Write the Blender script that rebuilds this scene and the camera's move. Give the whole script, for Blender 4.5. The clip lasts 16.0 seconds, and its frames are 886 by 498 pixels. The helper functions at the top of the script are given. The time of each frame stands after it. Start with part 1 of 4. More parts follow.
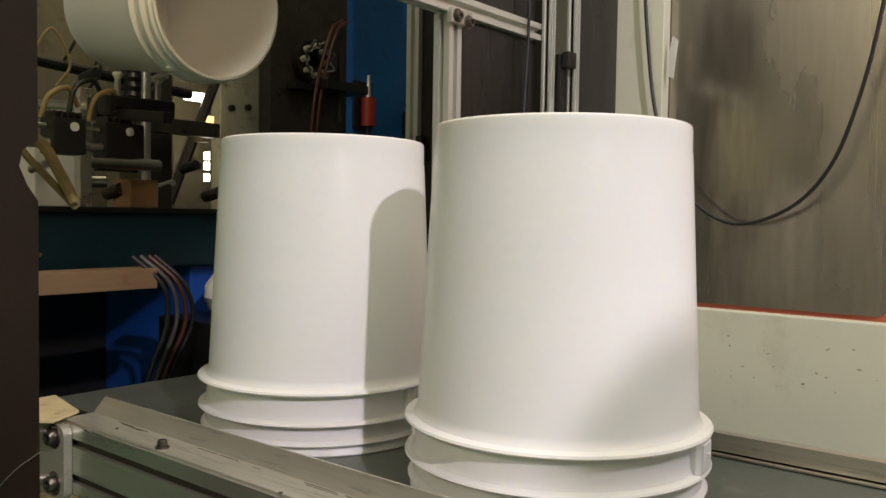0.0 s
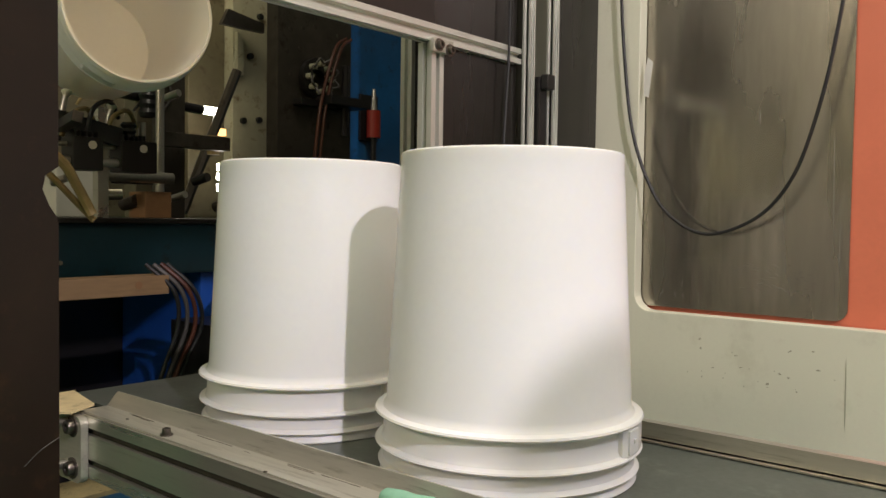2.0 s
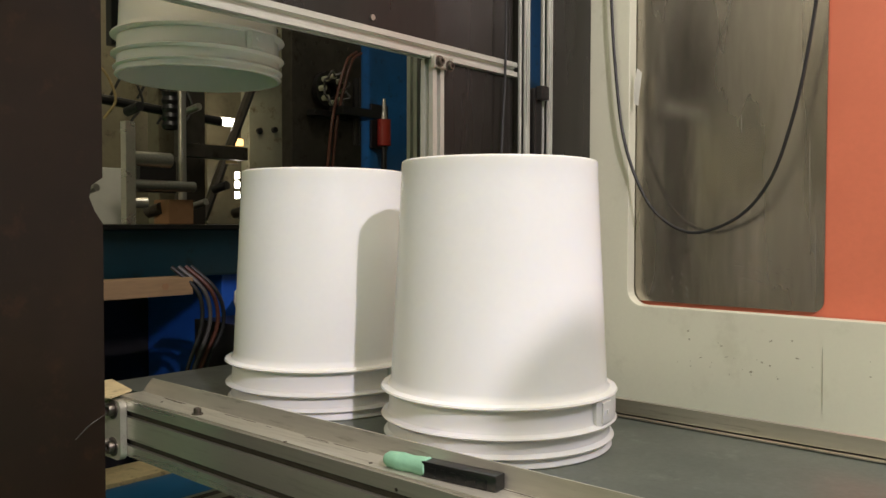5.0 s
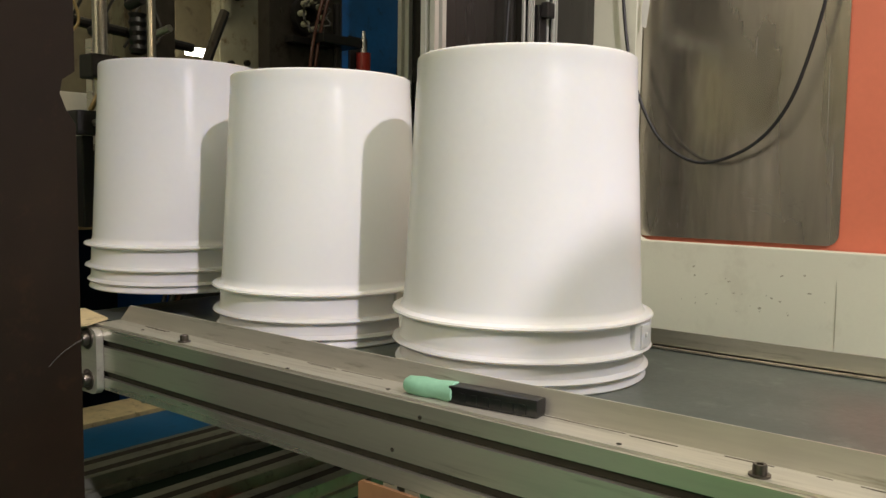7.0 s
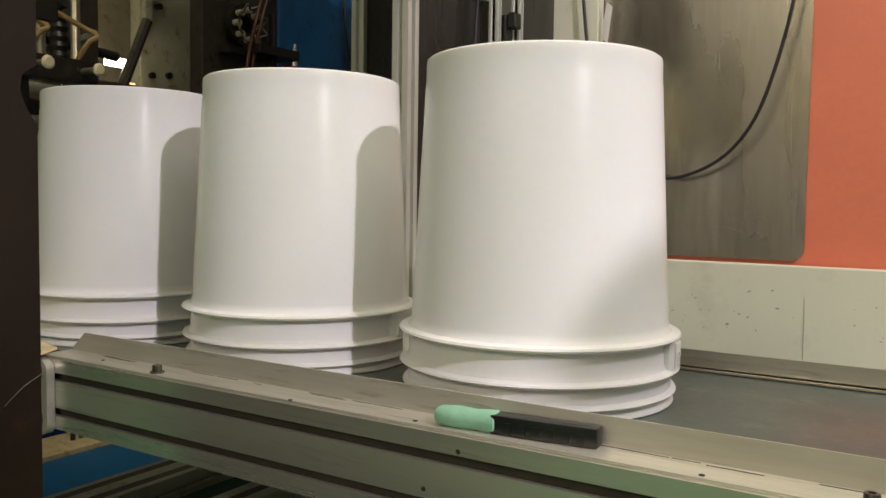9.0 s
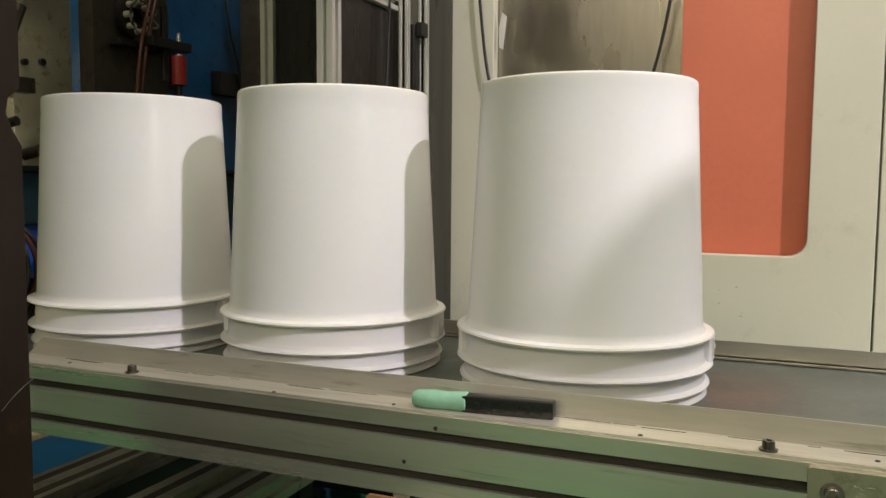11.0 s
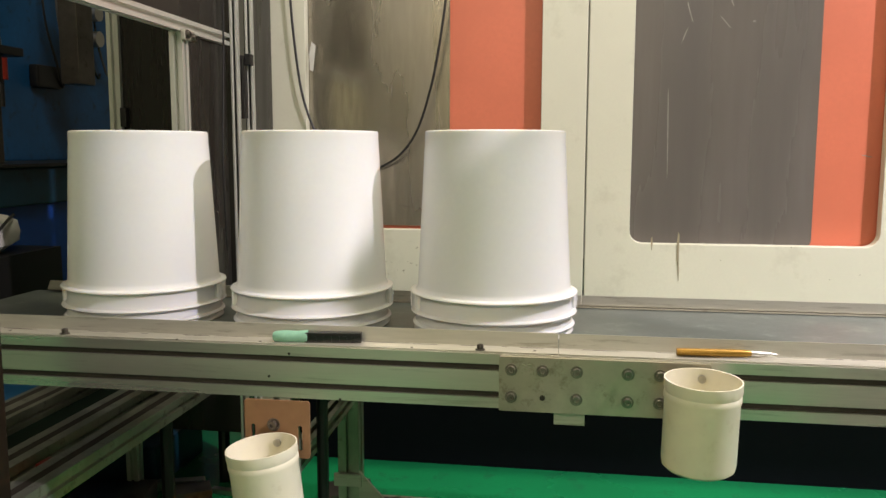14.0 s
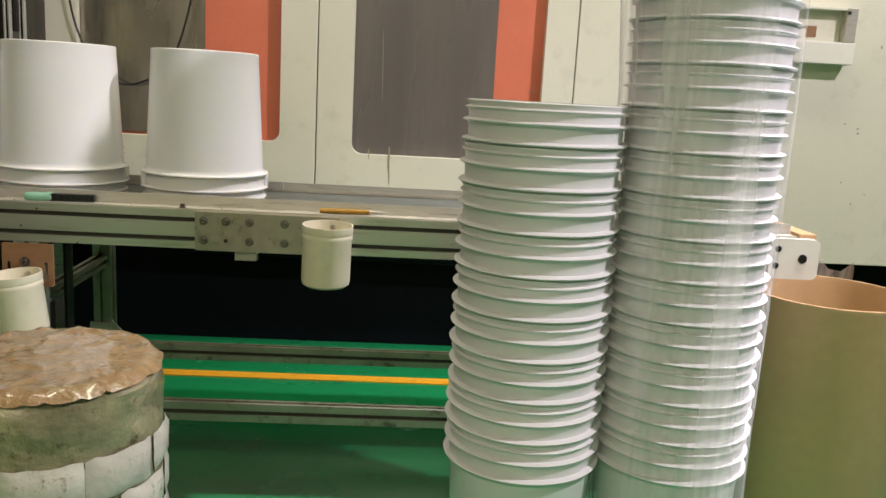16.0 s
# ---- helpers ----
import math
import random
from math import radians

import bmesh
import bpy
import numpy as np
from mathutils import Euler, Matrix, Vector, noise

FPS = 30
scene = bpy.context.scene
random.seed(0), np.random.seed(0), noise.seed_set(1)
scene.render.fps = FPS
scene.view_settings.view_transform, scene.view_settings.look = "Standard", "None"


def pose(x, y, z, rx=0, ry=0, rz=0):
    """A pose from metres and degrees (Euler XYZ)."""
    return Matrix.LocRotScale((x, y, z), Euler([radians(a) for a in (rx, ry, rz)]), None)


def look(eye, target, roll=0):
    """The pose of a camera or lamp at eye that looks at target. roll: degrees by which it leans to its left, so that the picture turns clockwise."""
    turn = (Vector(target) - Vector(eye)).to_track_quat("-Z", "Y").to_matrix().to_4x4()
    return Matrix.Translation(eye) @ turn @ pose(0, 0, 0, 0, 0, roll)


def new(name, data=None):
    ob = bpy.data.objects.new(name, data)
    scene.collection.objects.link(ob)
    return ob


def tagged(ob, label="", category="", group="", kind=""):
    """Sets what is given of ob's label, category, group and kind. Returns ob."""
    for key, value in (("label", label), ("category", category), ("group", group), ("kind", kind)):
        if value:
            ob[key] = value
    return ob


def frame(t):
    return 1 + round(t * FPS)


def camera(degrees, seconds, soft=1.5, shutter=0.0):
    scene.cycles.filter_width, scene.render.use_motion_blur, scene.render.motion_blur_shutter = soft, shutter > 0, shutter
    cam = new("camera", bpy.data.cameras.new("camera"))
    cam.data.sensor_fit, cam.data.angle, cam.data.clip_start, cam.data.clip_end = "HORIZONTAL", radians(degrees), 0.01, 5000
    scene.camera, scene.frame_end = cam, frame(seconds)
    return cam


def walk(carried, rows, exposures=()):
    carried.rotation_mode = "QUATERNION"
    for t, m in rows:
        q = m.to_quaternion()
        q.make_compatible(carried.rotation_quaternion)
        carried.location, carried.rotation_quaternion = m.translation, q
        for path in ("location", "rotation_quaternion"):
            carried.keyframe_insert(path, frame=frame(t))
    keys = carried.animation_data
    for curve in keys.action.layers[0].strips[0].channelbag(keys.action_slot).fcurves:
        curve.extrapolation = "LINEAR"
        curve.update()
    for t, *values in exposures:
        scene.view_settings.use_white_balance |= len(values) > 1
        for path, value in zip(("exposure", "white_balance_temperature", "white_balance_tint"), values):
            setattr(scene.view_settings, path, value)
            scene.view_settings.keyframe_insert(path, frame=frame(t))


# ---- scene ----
cam = camera(56.9, 16.0)
PATH = [
    (0, (0.347, -0.457, 0.894), (-0.91, 1.097, 0.808), 0.9),
    (0.5, (0.358, -0.467, 0.902), (-0.885, 1.098, 0.815), 1.1),
    (1, (0.37, -0.475, 0.905), (-0.869, 1.093, 0.827), 1.1),
    (1.5, (0.405, -0.489, 0.901), (-0.859, 1.06, 0.824), 1.0),
    (2, (0.459, -0.507, 0.907), (-0.831, 1.019, 0.832), 0.8),
    (2.5, (0.497, -0.53, 0.92), (-0.809, 0.983, 0.859), 0.3),
    (3, (0.528, -0.555, 0.93), (-0.797, 0.943, 0.89), -0.2),
    (5.5, (0.553, -0.583, 0.89), (-0.757, 0.926, 0.808), 0.4),
    (6, (0.531, -0.58, 0.878), (-0.764, 0.94, 0.762), 0.7),
    (6.5, (0.492, -0.566, 0.861), (-0.782, 0.969, 0.714), 0.7),
    (7, (0.444, -0.548, 0.847), (-0.804, 1.006, 0.675), 0.8),
    (7.5, (0.394, -0.526, 0.839), (-0.83, 1.045, 0.654), 0.9),
    (8, (0.336, -0.507, 0.828), (-0.845, 1.097, 0.65), 0.8),
    (8.5, (0.311, -0.516, 0.829), (-0.819, 1.128, 0.686), 1.0),
    (9, (0.312, -0.555, 0.834), (-0.751, 1.135, 0.717), 0.8),
    (11.5, (0.26, -0.726, 0.875), (-0.424, 1.145, 0.696), 0.1),
    (12, (0.241, -0.745, 0.881), (-0.371, 1.149, 0.692), -0.3),
    (12.5, (0.223, -0.779, 0.886), (-0.328, 1.133, 0.692), -0.1),
    (13, (0.269, -0.873, 0.895), (-0.239, 1.051, 0.688), -0.4),
    (13.5, (0.334, -1.007, 0.907), (-0.105, 0.932, 0.69), -0.5),
    (14, (0.399, -1.179, 0.946), (0.1, 0.783, 0.703), 0.1),
    (14.5, (0.437, -1.393, 0.958), (0.308, 0.584, 0.69), 1.6),
    (15, (0.481, -1.55, 0.97), (0.46, 0.425, 0.658), 2.7),
    (15.5, (0.587, -1.664, 0.953), (0.638, 0.301, 0.584), 3.7),
    (16, (0.726, -1.715, 0.915), (0.84, 0.246, 0.539), 3.2),
]
walk(cam, [(t, look(eye, target, roll)) for t, eye, target, roll in PATH], [(0, -0.10), (2.0, 0.01), (5.5, 0.05), (9.0, -0.06), (12.5, -0.06), (14.0, 0.15), (14.8, 0.05), (16.0, -0.15)])

# ---- light ----
world = bpy.data.worlds.new("hall_air")
world.use_nodes = True
world.node_tree.nodes["Background"].inputs[0].default_value = (1.0, 0.95, 0.82, 1)
world.node_tree.nodes["Background"].inputs[1].default_value = 0.02
scene.world = world


def area_lamp(name, eye, target, size, watts, colour, size_y=None):
    d = bpy.data.lights.new(name, "AREA")
    d.energy, d.color, d.size = watts, colour, size
    if size_y:
        d.shape, d.size_y = "RECTANGLE", size_y
    ob = new(name, d)
    ob.matrix_world = look(eye, target)
    return ob


KEY = area_lamp("hall_floodlight", (3.04, -1.21, 2.925), (-0.05, 0.2, 0.8), 0.08, 97, (1.0, 0.88, 0.95))
# Unseen added fills: the front, the cover, and the south wall for reflections.
area_lamp("hall_fill_light", (0.2, -4.2, 3.3), (0.3, 0.2, 0.7), 3.0, 43, (1.0, 0.91, 0.74), 0.5)
area_lamp("hall_fill_light", (0.9, 0.22, 3.6), (0.9, 0.50, 0.0), 2.8, 58, (1.0, 0.91, 0.74), 0.4)
area_lamp("hall_fill_light", (-0.6, -3.7, 3.2), (-0.6, -4.4, 1.0), 2.4, 80, (1.0, 0.84, 0.56), 0.4)
# Added unseen lamp, narrowed to brighten stacks, cup and floor, not the pails.
down = area_lamp("stack_side_fill", (2.3, -0.15, 3.2), (1.15, 0.10, 0.2), 0.14, 15, (1.0, 0.90, 0.98))
down.data.spread = radians(48)
# Added warm fill, hidden behind the gate panel, to brighten the pail's mouth.
work = area_lamp("machine_fill_light", (-0.475, 0.10, 1.42), (-1.10, 0.34, 1.27), 0.16, 0.36, (1.0, 0.72, 0.42))
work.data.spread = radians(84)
# Added unseen fill that brightens the column inside the machine.
area_lamp("machine_fill_light", (-1.85, 0.85, 2.2), (-2.2, 1.3, 1.2), 0.3, 3.3, (1.0, 0.84, 0.56))


# ---- materials ----
def material(name, colour, rough=0.5, metal=0.0, grain=0.0, scale=40.0, bump=0.0, blotch=0.0, blotch_scale=3.0, stretch=(1, 1, 1),
             dirt=None, dirt_amount=0.0, coat=0.0, rough_var=0.0, random_tint=0.0, sss=0.0, spec=0.5):
    m = bpy.data.materials.new(name)
    m.use_nodes = True
    nt = m.node_tree
    N, L = nt.nodes, nt.links
    b = N["Principled BSDF"]
    b.inputs["Base Color"].default_value = (*colour, 1)
    b.inputs["Roughness"].default_value = rough
    b.inputs["Metallic"].default_value = metal
    b.inputs["Specular IOR Level"].default_value = spec
    b.inputs["Coat Weight"].default_value = coat
    if sss:
        b.inputs["Subsurface Weight"].default_value = sss
        b.inputs["Subsurface Radius"].default_value = (0.012, 0.010, 0.007)
        b.inputs["Subsurface Scale"].default_value = 1.0
    co = N.new("ShaderNodeTexCoord")
    mp = N.new("ShaderNodeMapping")
    mp.inputs["Scale"].default_value = stretch
    L.new(co.outputs["Object"], mp.inputs["Vector"])
    fine = N.new("ShaderNodeTexNoise")
    fine.inputs["Scale"].default_value, fine.inputs["Detail"].default_value = scale, 6
    L.new(mp.outputs["Vector"], fine.inputs["Vector"])
    big = N.new("ShaderNodeTexNoise")
    big.inputs["Scale"].default_value, big.inputs["Detail"].default_value = blotch_scale, 5
    L.new(mp.outputs["Vector"], big.inputs["Vector"])
    last = None

    def mix(fac, a, col, amount, low, high, kind="MIX"):
        ramp = N.new("ShaderNodeMapRange")
        ramp.inputs["From Min"].default_value, ramp.inputs["From Max"].default_value = low, high
        ramp.inputs["To Max"].default_value = amount
        L.new(fac, ramp.inputs["Value"])
        mx = N.new("ShaderNodeMix")
        mx.data_type, mx.blend_type = "RGBA", kind
        L.new(ramp.outputs[0], mx.inputs[0])
        if a is None:
            mx.inputs[6].default_value = (*colour, 1)
        else:
            L.new(a, mx.inputs[6])
        mx.inputs[7].default_value = (*col, 1)
        return mx.outputs[2]

    if grain:
        last = mix(fine.outputs["Fac"], last, tuple(c * (1 - grain) for c in colour), 1.0, 0.35, 0.7)
    if blotch:
        last = mix(big.outputs["Fac"], last, tuple(c * (1 - blotch) for c in colour), 1.0, 0.35, 0.7)
    if dirt:
        spots = N.new("ShaderNodeTexNoise")
        spots.inputs["Scale"].default_value, spots.inputs["Detail"].default_value = blotch_scale * 4.3, 8
        spots.inputs["Roughness"].default_value = 0.7
        L.new(mp.outputs["Vector"], spots.inputs["Vector"])
        last = mix(spots.outputs["Fac"], last, dirt, dirt_amount, 0.56, 0.68)
    if random_tint:
        info = N.new("ShaderNodeObjectInfo")
        last = mix(info.outputs["Random"], last, tuple(c * (1 - random_tint) for c in colour), 0.8, 0, 1)
    if last is not None:
        L.new(last, b.inputs["Base Color"])
    if rough_var:
        rr = N.new("ShaderNodeMapRange")
        rr.inputs["From Min"].default_value, rr.inputs["From Max"].default_value = 0.35, 0.7
        rr.inputs["To Min"].default_value, rr.inputs["To Max"].default_value = rough - rough_var, rough + rough_var
        L.new(big.outputs["Fac"], rr.inputs["Value"])
        L.new(rr.outputs[0], b.inputs["Roughness"])
    if bump:
        bp = N.new("ShaderNodeBump")
        bp.inputs["Strength"].default_value, bp.inputs["Distance"].default_value = 1.0, bump
        L.new(fine.outputs["Fac"], bp.inputs["Height"])
        L.new(bp.outputs["Normal"], b.inputs["Normal"])
    return m


PAIL = material("white_polypropylene", (0.81, 0.81, 0.79), 0.24, spec=0.07, grain=0.02, scale=120, blotch=0.03, blotch_scale=5, sss=0.35)
STACK_PAIL = material("white_pail_plastic", (0.73, 0.73, 0.74), 0.3, grain=0.03, scale=90, random_tint=0.05)
BEAM = material("dull_aluminium_profile", (0.76, 0.74, 0.65), 0.34, 0.84, grain=0.10, scale=60, stretch=(0.3, 6, 6), blotch=0.16, blotch_scale=4, dirt=(0.20, 0.18, 0.13), dirt_amount=0.35, rough_var=0.08)
RAIL = material("grimy_aluminium_rail", (0.50, 0.52, 0.42), 0.40, 0.7, grain=0.2, scale=50, blotch=0.4, blotch_scale=5, dirt=(0.06, 0.055, 0.04), dirt_amount=0.7, rough_var=0.1)
ALU = material("anodised_aluminium", (0.72, 0.73, 0.67), 0.4, 0.6, grain=0.10, scale=60, stretch=(0.3, 6, 6), blotch=0.14, blotch_scale=4, dirt=(0.22, 0.19, 0.13), dirt_amount=0.3, rough_var=0.08)
SHEET = material("stainless_guard_sheet", (0.60, 0.58, 0.50), 0.40, 0.58, grain=0.12, scale=50, stretch=(0.4, 5, 5), blotch=0.25, blotch_scale=5, dirt=(0.16, 0.14, 0.09), dirt_amount=0.55, rough_var=0.1)
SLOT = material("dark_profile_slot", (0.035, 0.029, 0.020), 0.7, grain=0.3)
PLATE = material("dull_galvanised_plate", (0.56, 0.52, 0.42), 0.4, 0.75, grain=0.2, scale=40, blotch=0.25, blotch_scale=8, dirt=(0.16, 0.12, 0.07), dirt_amount=0.5, rough_var=0.1)
DARKBOLT = material("blackened_bolt", (0.16, 0.14, 0.12), 0.32, 0.85, grain=0.3, scale=200)
PLATEBOLT = material("grimy_zinc_bolt", (0.30, 0.28, 0.24), 0.3, 0.9, grain=0.3, scale=200)
BOLT = material("zinc_bolt", (0.55, 0.53, 0.48), 0.3, 0.9, grain=0.2, scale=200)
BELT = material("dark_green_belt", (0.105, 0.120, 0.105), 0.42, grain=0.25, scale=160, blotch=0.25, blotch_scale=4, dirt=(0.19, 0.225, 0.185), dirt_amount=0.55, rough_var=0.12, bump=0.0001)
PAINT = material("grey_green_machine_paint", (0.71, 0.705, 0.575), 0.42, grain=0.04, scale=180, blotch=0.10, blotch_scale=2.2, dirt=(0.30, 0.27, 0.18), dirt_amount=0.16, bump=0.0001, rough_var=0.06)
ORANGE = material("orange_painted_steel", (0.70, 0.19, 0.105), 0.4, grain=0.06, scale=90, blotch=0.15, blotch_scale=3, bump=0.0001)
WINSTEEL = material("brushed_steel_window_sheet", (0.50, 0.46, 0.39), 0.26, 0.9, grain=0.25, scale=25, stretch=(3, 1, 0.5), blotch=0.3, blotch_scale=3, rough_var=0.12, bump=0.00015)
WINGREY = material("smeared_grey_acrylic", (0.15, 0.135, 0.12), 0.3, grain=0.07, scale=18, stretch=(4, 1, 0.3), blotch=0.3, blotch_scale=2.5, rough_var=0.12)
SMOKE = material("smoked_dark_panel", (0.020, 0.017, 0.015), 0.30, grain=0.3, scale=30, stretch=(3, 3, 0.3), blotch=0.4, blotch_scale=4, rough_var=0.12, spec=0.5)
BROWNSTEEL = material("dark_brown_steel", (0.022, 0.013, 0.009), 0.42, 0.0, grain=0.2, scale=25, blotch=0.45, blotch_scale=5, dirt=(0.045, 0.022, 0.012), dirt_amount=0.5, rough_var=0.14, spec=0.24)
FLOOR = material("green_epoxy_floor", (0.010, 0.225, 0.073), 0.25, grain=0.08, scale=80, blotch=0.2, blotch_scale=3, dirt=(0.02, 0.08, 0.04), dirt_amount=0.5, rough_var=0.1)
YELLOW = material("yellow_floor_paint", (0.72, 0.36, 0.02), 0.45, grain=0.15, scale=60, dirt=(0.25, 0.2, 0.05), dirt_amount=0.5, blotch_scale=6)
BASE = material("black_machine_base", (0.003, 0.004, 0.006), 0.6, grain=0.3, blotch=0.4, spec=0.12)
HALL = material("dim_hall_wall", (0.45, 0.43, 0.35), 0.8, blotch=0.2, blotch_scale=0.8, grain=0.05)
CABLE = material("black_rubber_cable", (0.012, 0.012, 0.012), 0.5)
PENBLACK = material("black_pen_plastic", (0.008, 0.008, 0.009), 0.3, grain=0.2)
MINT = material("mint_green_tape", (0.26, 0.52, 0.36), 0.6, grain=0.15, scale=150, blotch=0.2, blotch_scale=30, bump=0.0006)
GOLD = material("golden_pen_barrel", (0.36, 0.20, 0.03), 0.3, 0.5, grain=0.2, scale=80)
CREAM = material("cream_cut_bottle_plastic", (0.76, 0.72, 0.56), 0.4, grain=0.05, blotch=0.1, blotch_scale=14, dirt=(0.45, 0.38, 0.22), dirt_amount=0.2, sss=0.1)
TAN = material("tan_bakelite_board", (0.30, 0.16, 0.075), 0.55, grain=0.2, scale=60, blotch=0.2, blotch_scale=10)
WOOD = material("sawn_pine", (0.31, 0.20, 0.10), 0.65, grain=0.3, scale=30, stretch=(4, 0.6, 4), blotch=0.2, blotch_scale=5)
PLY = material("pale_plywood", (0.74, 0.60, 0.34), 0.6, grain=0.2, scale=40, dirt=(0.12, 0.08, 0.04), dirt_amount=0.7, blotch_scale=8)
BLUE = material("blue_machine_paint", (0.010, 0.085, 0.23), 0.4, grain=0.15, scale=50, blotch=0.4, blotch_scale=4, dirt=(0.01, 0.02, 0.035), dirt_amount=0.7)
TEAL = material("teal_blue_bed_paint", (0.010, 0.060, 0.105), 0.45, grain=0.15, scale=50, blotch=0.35, blotch_scale=4, dirt=(0.01, 0.015, 0.02), dirt_amount=0.6)
BRIGHTBLUE = material("bright_blue_plastic", (0.012, 0.085, 0.42), 0.45, grain=0.1, blotch=0.3, blotch_scale=6)
# Oily paint whose olive base has the shade inside the machine put in.
OLIVE = material("oily_olive_shaded_paint", (0.17, 0.15, 0.095), 0.45, grain=0.15, scale=40, blotch=0.4, blotch_scale=4, dirt=(0.05, 0.035, 0.018), dirt_amount=0.8, rough_var=0.1)
OILSTEEL = material("oily_mould_steel", (0.10, 0.088, 0.072), 0.4, 0.6, grain=0.3, scale=30, blotch=0.5, blotch_scale=5, dirt=(0.03, 0.02, 0.012), dirt_amount=0.8, rough_var=0.1)
STAINCOL = material("stained_cream_column", (0.42, 0.41, 0.30), 0.5, grain=0.1, blotch=0.35, blotch_scale=4, dirt=(0.12, 0.08, 0.03), dirt_amount=0.8)
BLACKPART = material("black_machine_part", (0.012, 0.011, 0.011), 0.4, grain=0.3, blotch=0.3)
REDPART = material("red_valve_plastic", (0.22, 0.018, 0.010), 0.35, grain=0.1)
ORHOSE = material("rust_brown_hose", (0.09, 0.030, 0.017), 0.45, grain=0.3)
TANHOSE = material("yellowed_hose", (0.30, 0.22, 0.09), 0.5, grain=0.3)
GREYHOSE = material("grey_hose", (0.085, 0.08, 0.075), 0.45, grain=0.3)
CARTON = material("brown_cardboard", (0.40, 0.25, 0.12), 0.75, grain=0.1, scale=60, blotch=0.2, blotch_scale=6)
FILMCARD = material("cardboard_under_film", (0.33, 0.215, 0.095), 0.26, grain=0.3, scale=30, blotch=0.35, blotch_scale=7, dirt=(0.46, 0.40, 0.22), dirt_amount=0.6, bump=0.012, coat=1.0)
BINTAN = material("tan_bin_plastic", (0.52, 0.35, 0.18), 0.5, grain=0.08, blotch=0.15, blotch_scale=3)
WRAPSIDE = material("wrapped_bundle_side", (0.40, 0.37, 0.22), 0.28, grain=0.5, scale=26, blotch=0.6, blotch_scale=9, dirt=(0.075, 0.05, 0.025), dirt_amount=0.95, bump=0.010, coat=0.9)
PACKET = material("dirty_white_packet", (0.66, 0.64, 0.56), 0.4, grain=0.25, scale=30, blotch=0.3, blotch_scale=14, dirt=(0.20, 0.15, 0.08), dirt_amount=0.95, bump=0.004, coat=0.7, random_tint=0.3)
LABELWHITE = material("white_paper_label", (0.75, 0.74, 0.68), 0.6, grain=0.1, blotch=0.2, blotch_scale=12)
WHITEBOX = material("white_enamel", (0.75, 0.74, 0.66), 0.45, grain=0.05, blotch=0.1)
GREENBELT = material("green_lower_belt", (0.004, 0.014, 0.008), 0.6, grain=0.3, blotch=0.3, spec=0.15)
BOARDBLUE = material("blue_board_paint", (0.02, 0.14, 0.33), 0.4, grain=0.12, scale=50, blotch=0.3, blotch_scale=5, dirt=(0.01, 0.04, 0.08), dirt_amount=0.6)
GRIME = material("dark_oily_grime", (0.10, 0.085, 0.055), 0.6, grain=0.4, scale=60, stretch=(0.5, 6, 6), blotch=0.3, blotch_scale=9)
MARK = material("dark_scuff", (0.40, 0.39, 0.29), 0.7, grain=0.3)
SCRATCH = material("pale_scratch", (0.32, 0.30, 0.27), 0.45, grain=0.3)
RUST = material("rust_streak", (0.46, 0.40, 0.26), 0.6, grain=0.3, blotch=0.4, blotch_scale=20)


def emit_material(name, colour, strength):
    m = bpy.data.materials.new(name)
    m.use_nodes = True
    b = m.node_tree.nodes["Principled BSDF"]
    b.inputs["Base Color"].default_value = (*colour, 1)
    b.inputs["Emission Color"].default_value = (*colour, 1)
    b.inputs["Emission Strength"].default_value = strength
    return m


WARMGLOW = emit_material("warm_indicator_glow", (1.0, 0.55, 0.20), 2.5)
LAMPGLOW = emit_material("work_light_tube", (1.0, 0.93, 0.75), 14.0)


